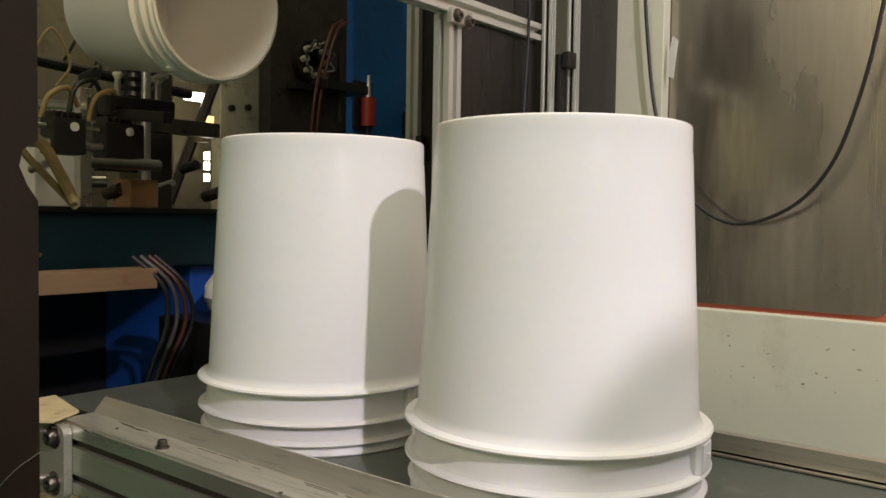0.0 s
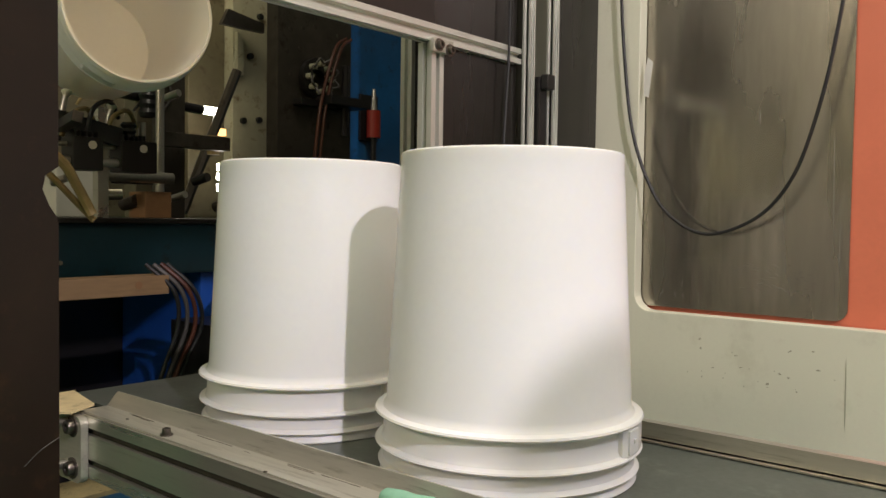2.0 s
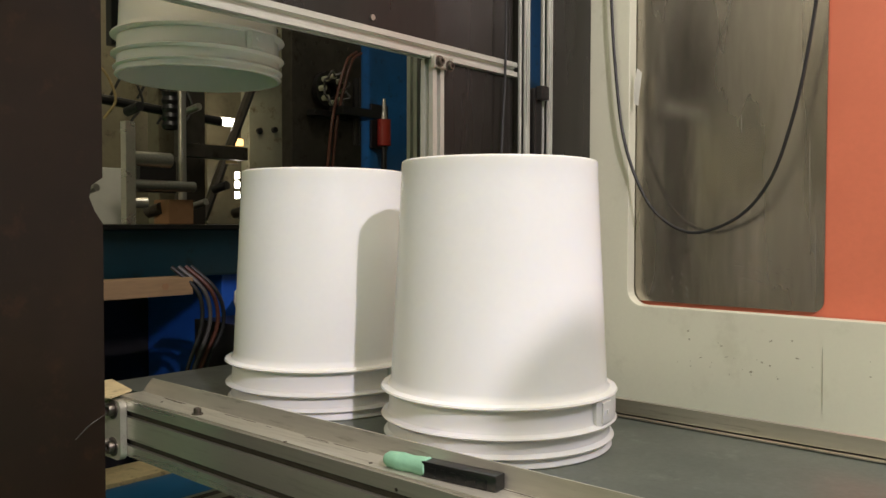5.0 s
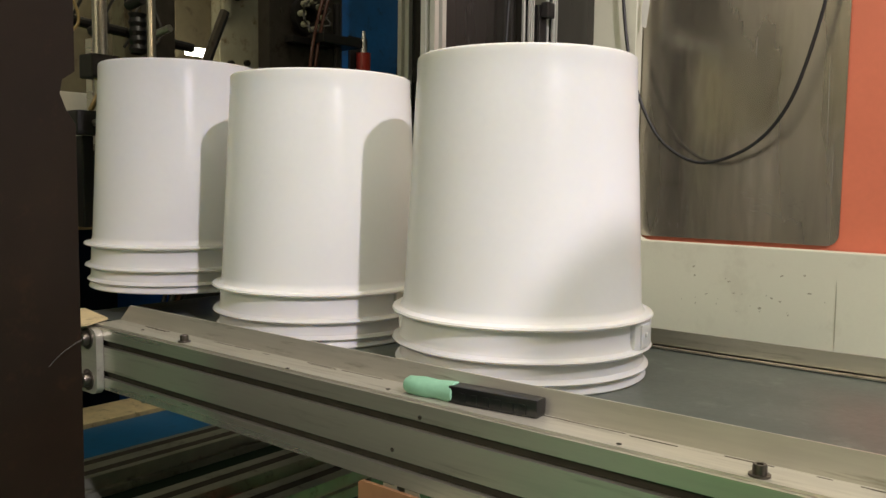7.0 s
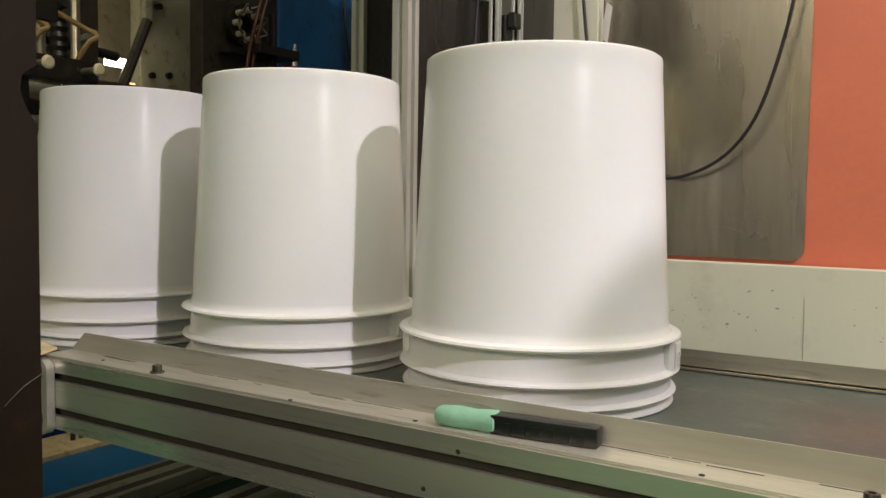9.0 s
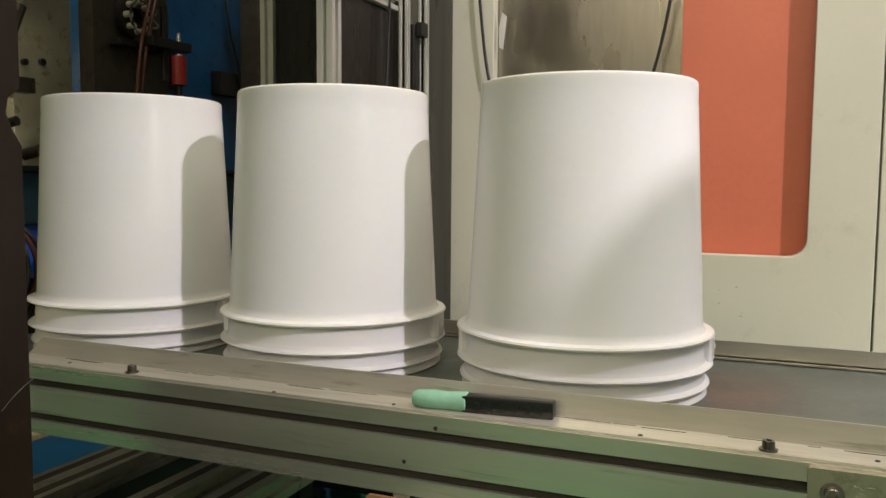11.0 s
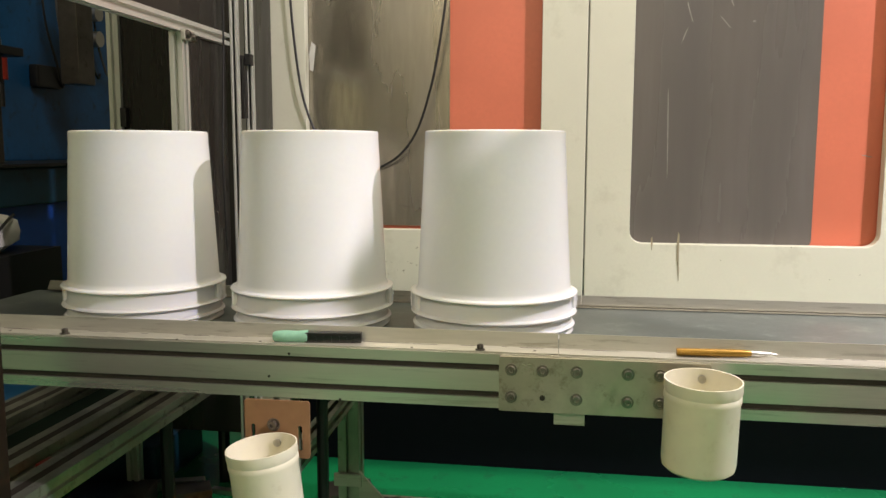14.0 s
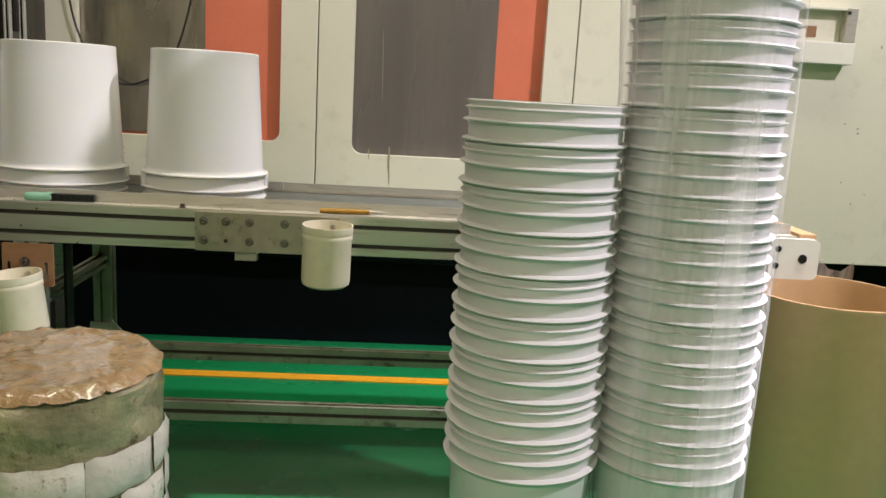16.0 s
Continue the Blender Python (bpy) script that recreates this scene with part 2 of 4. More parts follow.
def film_material(name, milk_most):
    m = bpy.data.materials.new(name)
    m.use_nodes = True
    nt = m.node_tree
    N, L = nt.nodes, nt.links
    out = N["Material Output"]
    N.remove(N["Principled BSDF"])
    tr, gl, df = N.new("ShaderNodeBsdfTransparent"), N.new("ShaderNodeBsdfGlossy"), N.new("ShaderNodeBsdfDiffuse")
    mx, mx2 = N.new("ShaderNodeMixShader"), N.new("ShaderNodeMixShader")
    tr.inputs[0].default_value = (0.97, 0.97, 0.98, 1)
    df.inputs[0].default_value = (0.82, 0.82, 0.82, 1)
    gl.inputs["Roughness"].default_value = 0.2
    co = N.new("ShaderNodeTexCoord")

    def streaks(scale, stretch):
        mp, no = N.new("ShaderNodeMapping"), N.new("ShaderNodeTexNoise")
        mp.inputs["Scale"].default_value = stretch
        no.inputs["Scale"].default_value, no.inputs["Detail"].default_value = scale, 4
        L.new(co.outputs["Object"], mp.inputs[0])
        L.new(mp.outputs[0], no.inputs["Vector"])
        return no.outputs["Fac"]

    def ranged(fac, low, high, a, b):
        mr = N.new("ShaderNodeMapRange")
        mr.inputs["From Min"].default_value, mr.inputs["From Max"].default_value = low, high
        mr.inputs["To Min"].default_value, mr.inputs["To Max"].default_value = a, b
        L.new(fac, mr.inputs["Value"])
        return mr.outputs[0]

    wrinkle, milk = streaks(7, (4, 4, 0.35)), streaks(5, (4, 4, 0.25))
    bp = N.new("ShaderNodeBump")
    bp.inputs["Distance"].default_value = 0.008
    L.new(wrinkle, bp.inputs["Height"])
    L.new(bp.outputs[0], gl.inputs["Normal"])
    L.new(ranged(wrinkle, 0.5, 0.72, 0.02, 0.28), mx.inputs[0])
    L.new(tr.outputs[0], mx.inputs[1])
    L.new(gl.outputs[0], mx.inputs[2])
    L.new(ranged(milk, 0.45, 0.75, 0.03, milk_most), mx2.inputs[0])
    L.new(mx.outputs[0], mx2.inputs[1])
    L.new(df.outputs[0], mx2.inputs[2])
    L.new(mx2.outputs[0], out.inputs[0])
    return m


FILM = film_material("clear_stretch_film", 0.62)


# ---- mesh helpers ----
def mesh_of(name, bm, mat, smooth=False):
    me = bpy.data.meshes.new(name)
    bmesh.ops.recalc_face_normals(bm, faces=bm.faces)
    bm.to_mesh(me)
    bm.free()
    me.materials.append(mat)
    if smooth:
        for p in me.polygons:
            p.use_smooth = True
        me.set_sharp_from_angle(angle=radians(35))
    return me


def part(name, bm, mat, parent=None, label="", smooth=False, at=None):
    ob = new(name, mesh_of(name, bm, mat, smooth))
    if parent:
        ob.parent = parent
    if at is not None:
        ob.matrix_basis = at
    return tagged(ob, label)


def share(name, ob, parent, m, label=""):
    o = new(name, ob.data)
    o.parent = parent
    o.matrix_basis = m
    return tagged(o, label)


def thing(name, label, category, at=None, group="", kind=""):
    ob = new(name)
    ob.empty_display_size = 0.05
    if at is not None:
        ob.matrix_basis = at
    return tagged(ob, label, category, group, kind)


def box(x0, y0, z0, x1, y1, z1, bevel=0.0, bm=None):
    bm = bm or bmesh.new()
    r = bmesh.ops.create_cube(bm, size=1.0, matrix=Matrix.Translation(((x0 + x1) / 2, (y0 + y1) / 2, (z0 + z1) / 2)) @ Matrix.Diagonal((abs(x1 - x0), abs(y1 - y0), abs(z1 - z0), 1)))
    if bevel:
        edges = list({e for v in r["verts"] for e in v.link_edges})
        bmesh.ops.bevel(bm, geom=edges, offset=bevel, segments=2, affect="EDGES", profile=0.7)
    return bm


def rod(a, b, r, sides=16, bm=None, r2=None):
    bm = bm or bmesh.new()
    a, b = Vector(a), Vector(b)
    q = (b - a).to_track_quat("Z", "Y").to_matrix().to_4x4()
    bmesh.ops.create_cone(bm, cap_ends=True, segments=sides, radius1=r, radius2=r if r2 is None else r2, depth=(b - a).length,
                          matrix=Matrix.Translation((a + b) / 2) @ q)
    return bm


def lathe(profile, sides=96, bm=None, closed=False):
    bm = bm or bmesh.new()
    rings = []
    for r, z in profile:
        if r < 1e-6:
            rings.append([bm.verts.new((0, 0, z))])
        else:
            rings.append([bm.verts.new((r * math.cos(2 * math.pi * k / sides), r * math.sin(2 * math.pi * k / sides), z)) for k in range(sides)])
    pairs = list(zip(rings, rings[1:])) + ([(rings[-1], rings[0])] if closed else [])
    for p, q in pairs:
        for k in range(sides):
            j = (k + 1) % sides
            if len(p) == 1 and len(q) == 1:
                continue
            if len(p) == 1:
                bm.faces.new((p[0], q[k], q[j]))
            elif len(q) == 1:
                bm.faces.new((p[k], p[j], q[0]))
            else:
                bm.faces.new((p[k], p[j], q[j], q[k]))
    return bm


def smooth_path(points, steps=8):
    out = []
    P = [Vector(p) for p in points]
    P = [P[0] * 2 - P[1]] + P + [P[-1] * 2 - P[-2]]
    for a, b, c, d in zip(P, P[1:], P[2:], P[3:]):
        for k in range(steps):
            t = k / steps
            out.append(0.5 * (2 * b + (c - a) * t + (2 * a - 5 * b + 4 * c - d) * t * t + (3 * b - a - 3 * c + d) * t ** 3))
    out.append(P[-2])
    return out


def tube(points, r, sides=8, steps=8, bm=None):
    bm = bm or bmesh.new()
    pts = smooth_path(points, steps)
    rings, up = [], Vector((0.31, 0.17, 0.93)).normalized()
    for i, p in enumerate(pts):
        d = (pts[min(i + 1, len(pts) - 1)] - pts[max(i - 1, 0)]).normalized()
        u = d.cross(up).normalized()
        v = d.cross(u)
        rings.append([bm.verts.new(p + r * (math.cos(2 * math.pi * k / sides) * u + math.sin(2 * math.pi * k / sides) * v)) for k in range(sides)])
    for a, b in zip(rings, rings[1:]):
        for k in range(sides):
            bm.faces.new((a[k], a[(k + 1) % sides], b[(k + 1) % sides], b[k]))
    bm.faces.new(rings[0])
    bm.faces.new(rings[-1])
    return bm


def rounded(x0, z0, x1, z1, r, n=6):
    """Corners of a rounded rectangle, anticlockwise."""
    out = []
    for cx, cz, a in ((x1 - r, z0 + r, -90), (x1 - r, z1 - r, 0), (x0 + r, z1 - r, 90), (x0 + r, z0 + r, 180)):
        for k in range(n + 1):
            t = radians(a + 90 * k / n)
            out.append((cx + r * math.cos(t), cz + r * math.sin(t)))
    return out


def plate(outer, y0, y1, holes=()):
    """A plate in the plane of x and z between y0 and y1, with holes through it."""
    bm = bmesh.new()
    edges = []
    for loop in (outer, *holes):
        vs = [bm.verts.new((x, y0, z)) for x, z in loop]
        edges += [bm.edges.new((a, b)) for a, b in zip(vs, vs[1:] + vs[:1])]
    bmesh.ops.triangle_fill(bm, edges=edges, use_beauty=True, use_dissolve=False)
    geom = bmesh.ops.extrude_face_region(bm, geom=list(bm.faces))["geom"]
    bmesh.ops.translate(bm, vec=(0, y1 - y0, 0), verts=[g for g in geom if isinstance(g, bmesh.types.BMVert)])
    return bm


def rect(x0, z0, x1, z1):
    return [(x0, z0), (x1, z0), (x1, z1), (x0, z1)]


def profile_bar(length, w, h, bm=None):
    """A slotted aluminium bar along x, from x = 0; its section is w (y) by h (z) about the axis, with a slot every half of h on its sides."""
    s, d = 0.0048, 0.011
    def side(n, size):
        out, step = [], size / n
        for k in range(n):
            c = -size / 2 + step * (k + 0.5)
            out += [(c - s, 0), (c - s, d), (c + s, d), (c + s, 0)]
        return out
    n_h, n_w = max(1, round(h / 0.045)), max(1, round(w / 0.045))
    sec = [(-w / 2, -h / 2)] + [(c, -h / 2 + q) for c, q in side(n_w, w)]
    sec += [(w / 2, -h / 2)] + [(w / 2 - q, c) for c, q in side(n_h, h)]
    sec += [(w / 2, h / 2)] + [(-c, h / 2 - q) for c, q in side(n_w, w)]
    sec += [(-w / 2, h / 2)] + [(-w / 2 + q, -c) for c, q in side(n_h, h)]
    bm = bm or bmesh.new()
    a = [bm.verts.new((0, y, z)) for y, z in sec]
    b = [bm.verts.new((length, y, z)) for y, z in sec]
    for k in range(len(sec)):
        j = (k + 1) % len(sec)
        bm.faces.new((a[k], a[j], b[j], b[k]))
    for loop in (a, b):
        bmesh.ops.triangle_fill(bm, edges=[bm.edges.get((p, q)) for p, q in zip(loop, loop[1:] + loop[:1])], use_beauty=True)
    return bm


def along(a, b):
    """The pose that lays a bar's x axis from a to b, with its z axis as near up as can be."""
    a, b = Vector(a), Vector(b)
    x = (b - a).normalized()
    up = Vector((0, 0, 1)) if abs(x.z) < 0.9 else Vector((1, 0, 0))
    y = up.cross(x).normalized()
    z = x.cross(y)
    return Matrix.Translation(a) @ Matrix((x, y, z)).transposed().to_4x4()


def bar(name, a, b, w, h, parent, mat=None, label=""):
    return part(name, profile_bar((Vector(b) - Vector(a)).length, w, h), mat or ALU, parent, label, at=along(a, b))


def bolt_mesh(mat, r=0.007, h=0.006):
    bm = lathe([(0, h * 0.35), (r * 0.45, h * 0.35), (r * 0.5, h), (r * 0.9, h), (r, h * 0.8), (r, 0.0), (r * 1.5, 0.0), (r * 1.5, -0.0015), (0, -0.0015)], 14)
    return mesh_of("bolt", bm, mat, True)


BOLT_MESH, PLATE_BOLT = bolt_mesh(DARKBOLT), bolt_mesh(PLATEBOLT, 0.0062, 0.005)


def bolt(parent, m, name="bolt", mesh=BOLT_MESH):
    o = new(name, mesh)
    o.parent = parent
    o.matrix_basis = m
    return o


FRONT = pose(0, 0, 0, 90, 0, 0)  # an axis along z turned to face the front (-y)


# ---- the setting ----
ZT = 0.645  # top of the conveyor beams
part("floor", box(-5, -5.0, -0.1, 6, 6, 0.0), FLOOR)
tagged(bpy.data.objects["floor"], "glossy green epoxy factory floor with stains", "floor", kind="structure")
part("floor_marking", plate(rect(-0.6, 0.757, 3.5, 0.806), 0, 0.003), YELLOW)
tagged(bpy.data.objects["floor_marking"], "worn yellow line painted on the green floor", "floor marking", kind="structure")
bpy.data.objects["floor_marking"].matrix_basis = pose(0, 0, 0.0005) @ Matrix(((1, 0, 0, 0), (0, 0, 1, 0), (0, 1, 0, 0), (0, 0, 0, 1)))
for nm, b in (("wall_south", box(-5, -5.2, 0, 6, -5.0, 4)), ("wall_north", box(-5, 6.0, 0, 6, 6.2, 4)),
              ("wall_west", box(-5.2, -5, 0, -5, 6, 4)), ("wall_east", box(6, -5, 0, 6.2, 6, 4)), ("ceiling", box(-5, -5, 4.0, 6, 6, 4.2))):
    tagged(part(nm, b, HALL), "plain dim factory hall " + nm.split("_")[0], nm.split("_")[0], kind="structure")

# the moulding machine's cover: three sheet-metal panels over a black base
WY = 1.02
cover = thing("machine_cover", "grey-green painted machine cover with recessed windows", "machine cover", kind="structure")
W1, W2 = rounded(-0.318, 0.726, 0.325, 1.72, 0.035), rounded(0.562, 0.699, 1.182, 1.72, 0.035)
for x0, x1, hole in ((-0.430, 0.4425, [W1]), (0.4465, 1.286, [W2]), (1.290, 3.4, [])):
    p = part("panel", plate(rect(x0, 0.40, x1, 1.95), WY, WY + 0.03, hole), PAINT, cover)
    bv = p.modifiers.new("bevel", "BEVEL")
    bv.width, bv.segments, bv.limit_method = 0.002, 2, "ANGLE"
part("panel", box(-0.430, WY + 0.0302, 0.40, -0.405, 1.9, 1.95), PAINT, cover)
for x0, x1, xs, zs, mat, lab in ((-0.34, 0.35, 0.077, 0.7335, WINSTEEL, "scratched brushed steel sheet"), (0.54, 1.21, 1.026, 0.690, WINGREY, "smeared dark grey sheet")):
    part("window_backing", box(x0, WY + 0.040, 0.67, x1, WY + 0.046, 1.74), ORANGE, cover, "orange painted steel")
    part("window_sheet", plate(rounded(x0 + 0.012, zs, xs, 1.73, 0.022), WY + 0.033, WY + 0.037), mat, cover, lab)
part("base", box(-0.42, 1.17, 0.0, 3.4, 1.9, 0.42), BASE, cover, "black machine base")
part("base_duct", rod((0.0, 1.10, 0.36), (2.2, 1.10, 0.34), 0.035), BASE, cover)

rng = random.Random(7)


def marks(name, spots, mat, y, parent):
    bm = bmesh.new()
    for x, z, w, h, a in spots:
        c, s = math.cos(radians(a)), math.sin(radians(a))
        n = 7
        vs = []
        for k in range(n):
            t = 2 * math.pi * k / n
            q = 0.6 + 0.8 * rng.random()
            u, v = w * q * math.cos(t), h * q * math.sin(t)
            vs.append(bm.verts.new((x + c * u - s * v, y, z + s * u + c * v)))
        bm.faces.new(vs)
    return part(name, bm, mat, parent)


marks("scuff_marks", [(-0.20 + rng.random() * 0.42, 0.60 + rng.random() * 0.09, 0.0008 + 0.004 * rng.random() ** 3, 0.0007 + 0.0014 * rng.random(), rng.uniform(-30, 60)) for _ in range(30)]
      + [(0.086, 0.63, 0.0009, 0.075, 0.5)]
      + [(1.5 + rng.random() * 1.0, 0.55 + rng.random() * 0.6, 0.002 + 0.005 * rng.random() ** 2, 0.002 + 0.004 * rng.random(), rng.uniform(0, 90)) for _ in range(26)]
      + [(0.48 + rng.random() * 0.7, 0.6 + rng.random() * 0.11, 0.0016, 0.0014, 0) for _ in range(6)], MARK, WY - 0.0008, cover)
marks("scratches", [(-0.11 + rng.random() * 0.13, 0.765 + rng.random() * 0.065, 0.004 + 0.004 * rng.random(), 0.0005, rng.uniform(-40, 5)) for _ in range(30)]
      + [(-0.29 + rng.random() * 0.1, 0.745 + rng.random() * 0.06, 0.0006, 0.006, rng.uniform(-20, 30)) for _ in range(12)]
      + [(-0.085, 1.107, 0.0007, 0.022, 2), (0.048, 0.99, 0.0005, 0.10, 1), (0.061, 0.86, 0.0005, 0.06, 0), (0.054, 0.80, 0.0005, 0.04, 3)], SCRATCH, WY + 0.0322, cover)
marks("scratches", [(0.655, 1.0, 0.0016, 0.16, 1), (0.70, 1.30, 0.002, 0.03, 15), (0.80, 1.33, 0.0018, 0.025, 20), (0.86, 1.27, 0.004, 0.003, 0), (0.79, 1.27, 0.0016, 0.03, 40), (0.69, 1.24, 0.002, 0.02, -20)], SCRATCH, WY + 0.0322, cover)
marks("scratches", [(1.15, 0.93, 0.012, 0.0018, -12)], SCRATCH, WY + 0.0392, cover)
marks("rust_streak", [(0.688, 0.68, 0.0035, 0.045, 0), (0.690, 0.63, 0.0022, 0.04, 2), (0.62, 0.70, 0.002, 0.02, 0)], RUST, WY - 0.0012, cover)

# cable looped over the window
cable = part("hanging_cable", tube([(-0.372, 1.004, 1.72), (-0.356, 1.003, 1.42), (-0.344, 1.003, 1.25), (-0.322, 1.003, 1.09), (-0.28, 1.004, 0.975), (-0.23, 1.005, 0.912),
                                    (-0.158, 1.005, 0.884), (-0.07, 1.005, 0.916), (-0.01, 1.004, 0.985), (0.028, 1.003, 1.09), (0.056, 1.003, 1.22), (0.078, 1.003, 1.40), (0.09, 1.004, 1.72)], 0.0034, 8, 8), CABLE, None, "", True)
tagged(cable, "thin black rubber cable hanging in a loop", "cable")
tape = part("tape_strip", plate([(-0.305, 1.16), (-0.296, 1.155), (-0.292, 1.19), (-0.288, 1.225), (-0.299, 1.235), (-0.306, 1.20)], WY - 0.002, WY - 0.0005), LABELWHITE)
tagged(tape, "torn strip of pale tape on the machine cover", "tape")

# ---- conveyor ----
X0, X1 = -0.60, 1.60
conv = thing("belt_conveyor", "aluminium profile belt conveyor with dark green belt", "conveyor")
bar("front_beam", (X0, 0.0225, ZT - 0.041), (X1, 0.0225, ZT - 0.041), 0.045, 0.082, conv, BEAM)
bar("rear_beam", (X0, 0.4625, ZT - 0.041), (X1, 0.4625, ZT - 0.041), 0.045, 0.082, conv, BEAM)
# Dark strips set into the beam slots stand in for the shade there.
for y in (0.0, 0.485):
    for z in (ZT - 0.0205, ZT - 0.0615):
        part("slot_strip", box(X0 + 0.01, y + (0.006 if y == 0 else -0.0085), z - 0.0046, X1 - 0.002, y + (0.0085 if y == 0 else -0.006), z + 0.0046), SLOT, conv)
BELT_Z = 0.640
part("belt", box(-0.735, 0.052, BELT_Z - 0.004, X1, 0.424, BELT_Z), BELT, conv, "dark green rubber belt")
part("belt_return", box(-0.735, 0.056, BELT_Z - 0.062, X1, 0.42, BELT_Z - 0.058), BELT, conv)
part("end_roller", rod((-0.735, 0.054, BELT_Z - 0.031), (-0.735, 0.422, BELT_Z - 0.031), 0.0308, 32), BELT, conv, "", True)
part("bed_plate", box(X0, 0.0452, BELT_Z - 0.02, X1, 0.4395, BELT_Z - 0.0045), SHEET, conv)


def guard(y_foot, y_wall, top, x0, x1, cut):
    bm = bmesh.new()
    t = 0.002
    s = 1 if y_wall > y_foot else -1
    lean = 0.003 * s
    pts = [(y_foot, ZT + 0.0026), (y_wall - t * s, ZT + 0.0026), (y_wall + lean - t * s, top), (y_wall + lean, top), (y_wall, ZT + 0.0004), (y_foot, ZT + 0.0004)]
    a = [bm.verts.new((x0 + (cut if z > ZT + 0.006 else 0), y, z)) for y, z in pts]
    b = [bm.verts.new((x1, y, z)) for y, z in pts]
    for k in range(6):
        j = (k + 1) % 6
        bm.faces.new((a[k], a[j], b[j], b[k]))
    bm.faces.new(a)
    bm.faces.new(b)
    return bm


part("front_guard", guard(0.004, 0.042, ZT + 0.0245, X0 + 0.005, 0.3895, 0.022), SHEET, conv, "bent stainless guard sheet")
part("front_guard", guard(0.004, 0.042, ZT + 0.0245, 0.3905, X1, 0.0), SHEET, conv, "bent stainless guard sheet")
part("rear_guard", guard(0.482, 0.403, ZT + 0.0205, X0 - 0.1, 0.4285, 0.01), SHEET, conv, "bent stainless guard sheet")
part("rear_guard", guard(0.482, 0.403, ZT + 0.0205, 0.4295, X1, 0.0), SHEET, conv, "bent stainless guard sheet")
gb = bmesh.new()
grime = random.Random(23)
for k in range(70):
    x = X0 + 0.03 + 2.15 * grime.random()
    w, y = 0.008 + 0.035 * grime.random(), 0.0375 - 0.004 * grime.random() ** 2
    box(x, y - 0.0006 - 0.0008 * grime.random(), ZT + 0.0026, x + w, y, ZT + 0.0029, 0, gb)
tagged(part("grime", gb, GRIME, conv), "dark oily grime along the guard's fold", kind="stuff")
part("guard_lip", box(X0, 0.3965, BELT_Z + 0.0015, X1, 0.4005, BELT_Z + 0.0042, 0.0008), PLATE, conv)
for x in (-0.402, 0.274, 0.95):
    bolt(conv, pose(x, 0.0125, ZT + 0.0042) @ Matrix.Diagonal((0.72, 0.72, 1.15, 1)))
for x, y, z in ((-0.505, 0.016, 0), (-0.205, 0.0005, 0), (-0.07, 0.008, 0), (0.355, 0.014, 0), (0.17, 0.006, 0)):
    part("screw_hole", rod((x, y + 0.004, ZT + 0.0025), (x, y + 0.004, ZT + 0.0032), 0.0022, 8), SLOT, conv)
# marks on the beam's face
for x, z in ((-0.02, -0.012), (-0.053, -0.049), (0.06, -0.081)):
    part("scuff", rod((x, 0.0003, ZT + z), (x, -0.0004, ZT + z), 0.0022, 7), SLOT, conv)

# end bracket with its two bolts, and the tan flap on it
part("end_bracket", plate(rounded(-0.634, ZT - 0.088, -0.566, ZT - 0.001, 0.012), -0.0105, -0.0005), SHEET, conv, "worn steel end bracket")
part("end_bracket", box(-0.6065, 0.0, ZT - 0.09, -0.6015, 0.04, ZT - 0.004), SHEET, conv, "worn steel end bracket")
for z in (-0.015, -0.070):
    bolt(conv, pose(-0.588, -0.012, ZT + z) @ FRONT @ Matrix.Scale(1.35, 4))
    part("bolt_shank", rod((-0.602, -0.0106, ZT + z + 0.004), (-0.602, -0.026, ZT + z + 0.004), 0.0065, 12), BOLT, conv, "", True)
flap = part("tan_flap", plate([(-0.70, 0.0), (-0.59, 0.0), (-0.575, 0.012), (-0.60, 0.055), (-0.70, 0.075)], 0, 0.003), PLY)
tagged(flap, "pale tan sheet flap on the conveyor's end bracket", "flap")
flap.matrix_basis = pose(0, -0.03, ZT + 0.004) @ Matrix(((1, 0, 0, 0), (0, 0, 1, 0), (0, 1, 0, 0), (0, 0, 0, 1)))

# joint plate with bolts and pen marks
jp = part("joint_plate", plate(rounded(0.304, ZT - 0.0835, 0.605, ZT - 0.0015, 0.003), -0.0062, -0.0004), PLATE, conv, "galvanised joint plate")
for x in (0.322, 0.368, 0.417, 0.490, 0.535, 0.585):
    for z in (-0.0205, -0.0615):
        if x == 0.368 and z == -0.0615:
            part("bolt_hole", rod((x, -0.0061, ZT + z), (x, -0.0068, ZT + z), 0.0042, 12), SLOT, conv)
        else:
            bolt(conv, pose(x, -0.0075, ZT + z) @ FRONT, "bolt", PLATE_BOLT)
for k in range(11):
    x, z = 0.335 + 0.0045 * (k % 5) + rng.random() * 0.003, ZT - 0.015 - 0.006 * (k // 4)
    part("pen_mark", box(x, -0.0068, z, x + rng.uniform(0.001, 0.005), -0.0062, z + rng.uniform(0.0009, 0.004)), MARK, conv)
part("sensor_bracket", box(0.385, 0.004, ZT - 0.104, 0.43, 0.03, ZT - 0.0825), SHEET, conv)

# legs and lower rails
for x, y in ((-0.042, 0.0225), (-0.05, 0.4625), (1.36, 0.0225), (1.36, 0.4625)):
    bar("leg", (x, y, 0.012), (x, y, ZT - 0.0825), 0.045, 0.045, conv, RAIL)
    part("foot", lathe([(0, 0.0), (0.035, 0.0), (0.035, 0.006), (0.012, 0.0118), (0, 0.0118)], 20), BLACKPART, conv, "", at=pose(x, y, 0))
bar("lower_rail", (-0.018, 0.0130, 0.199), (1.336, 0.0130, 0.199), 0.026, 0.042, conv, RAIL)
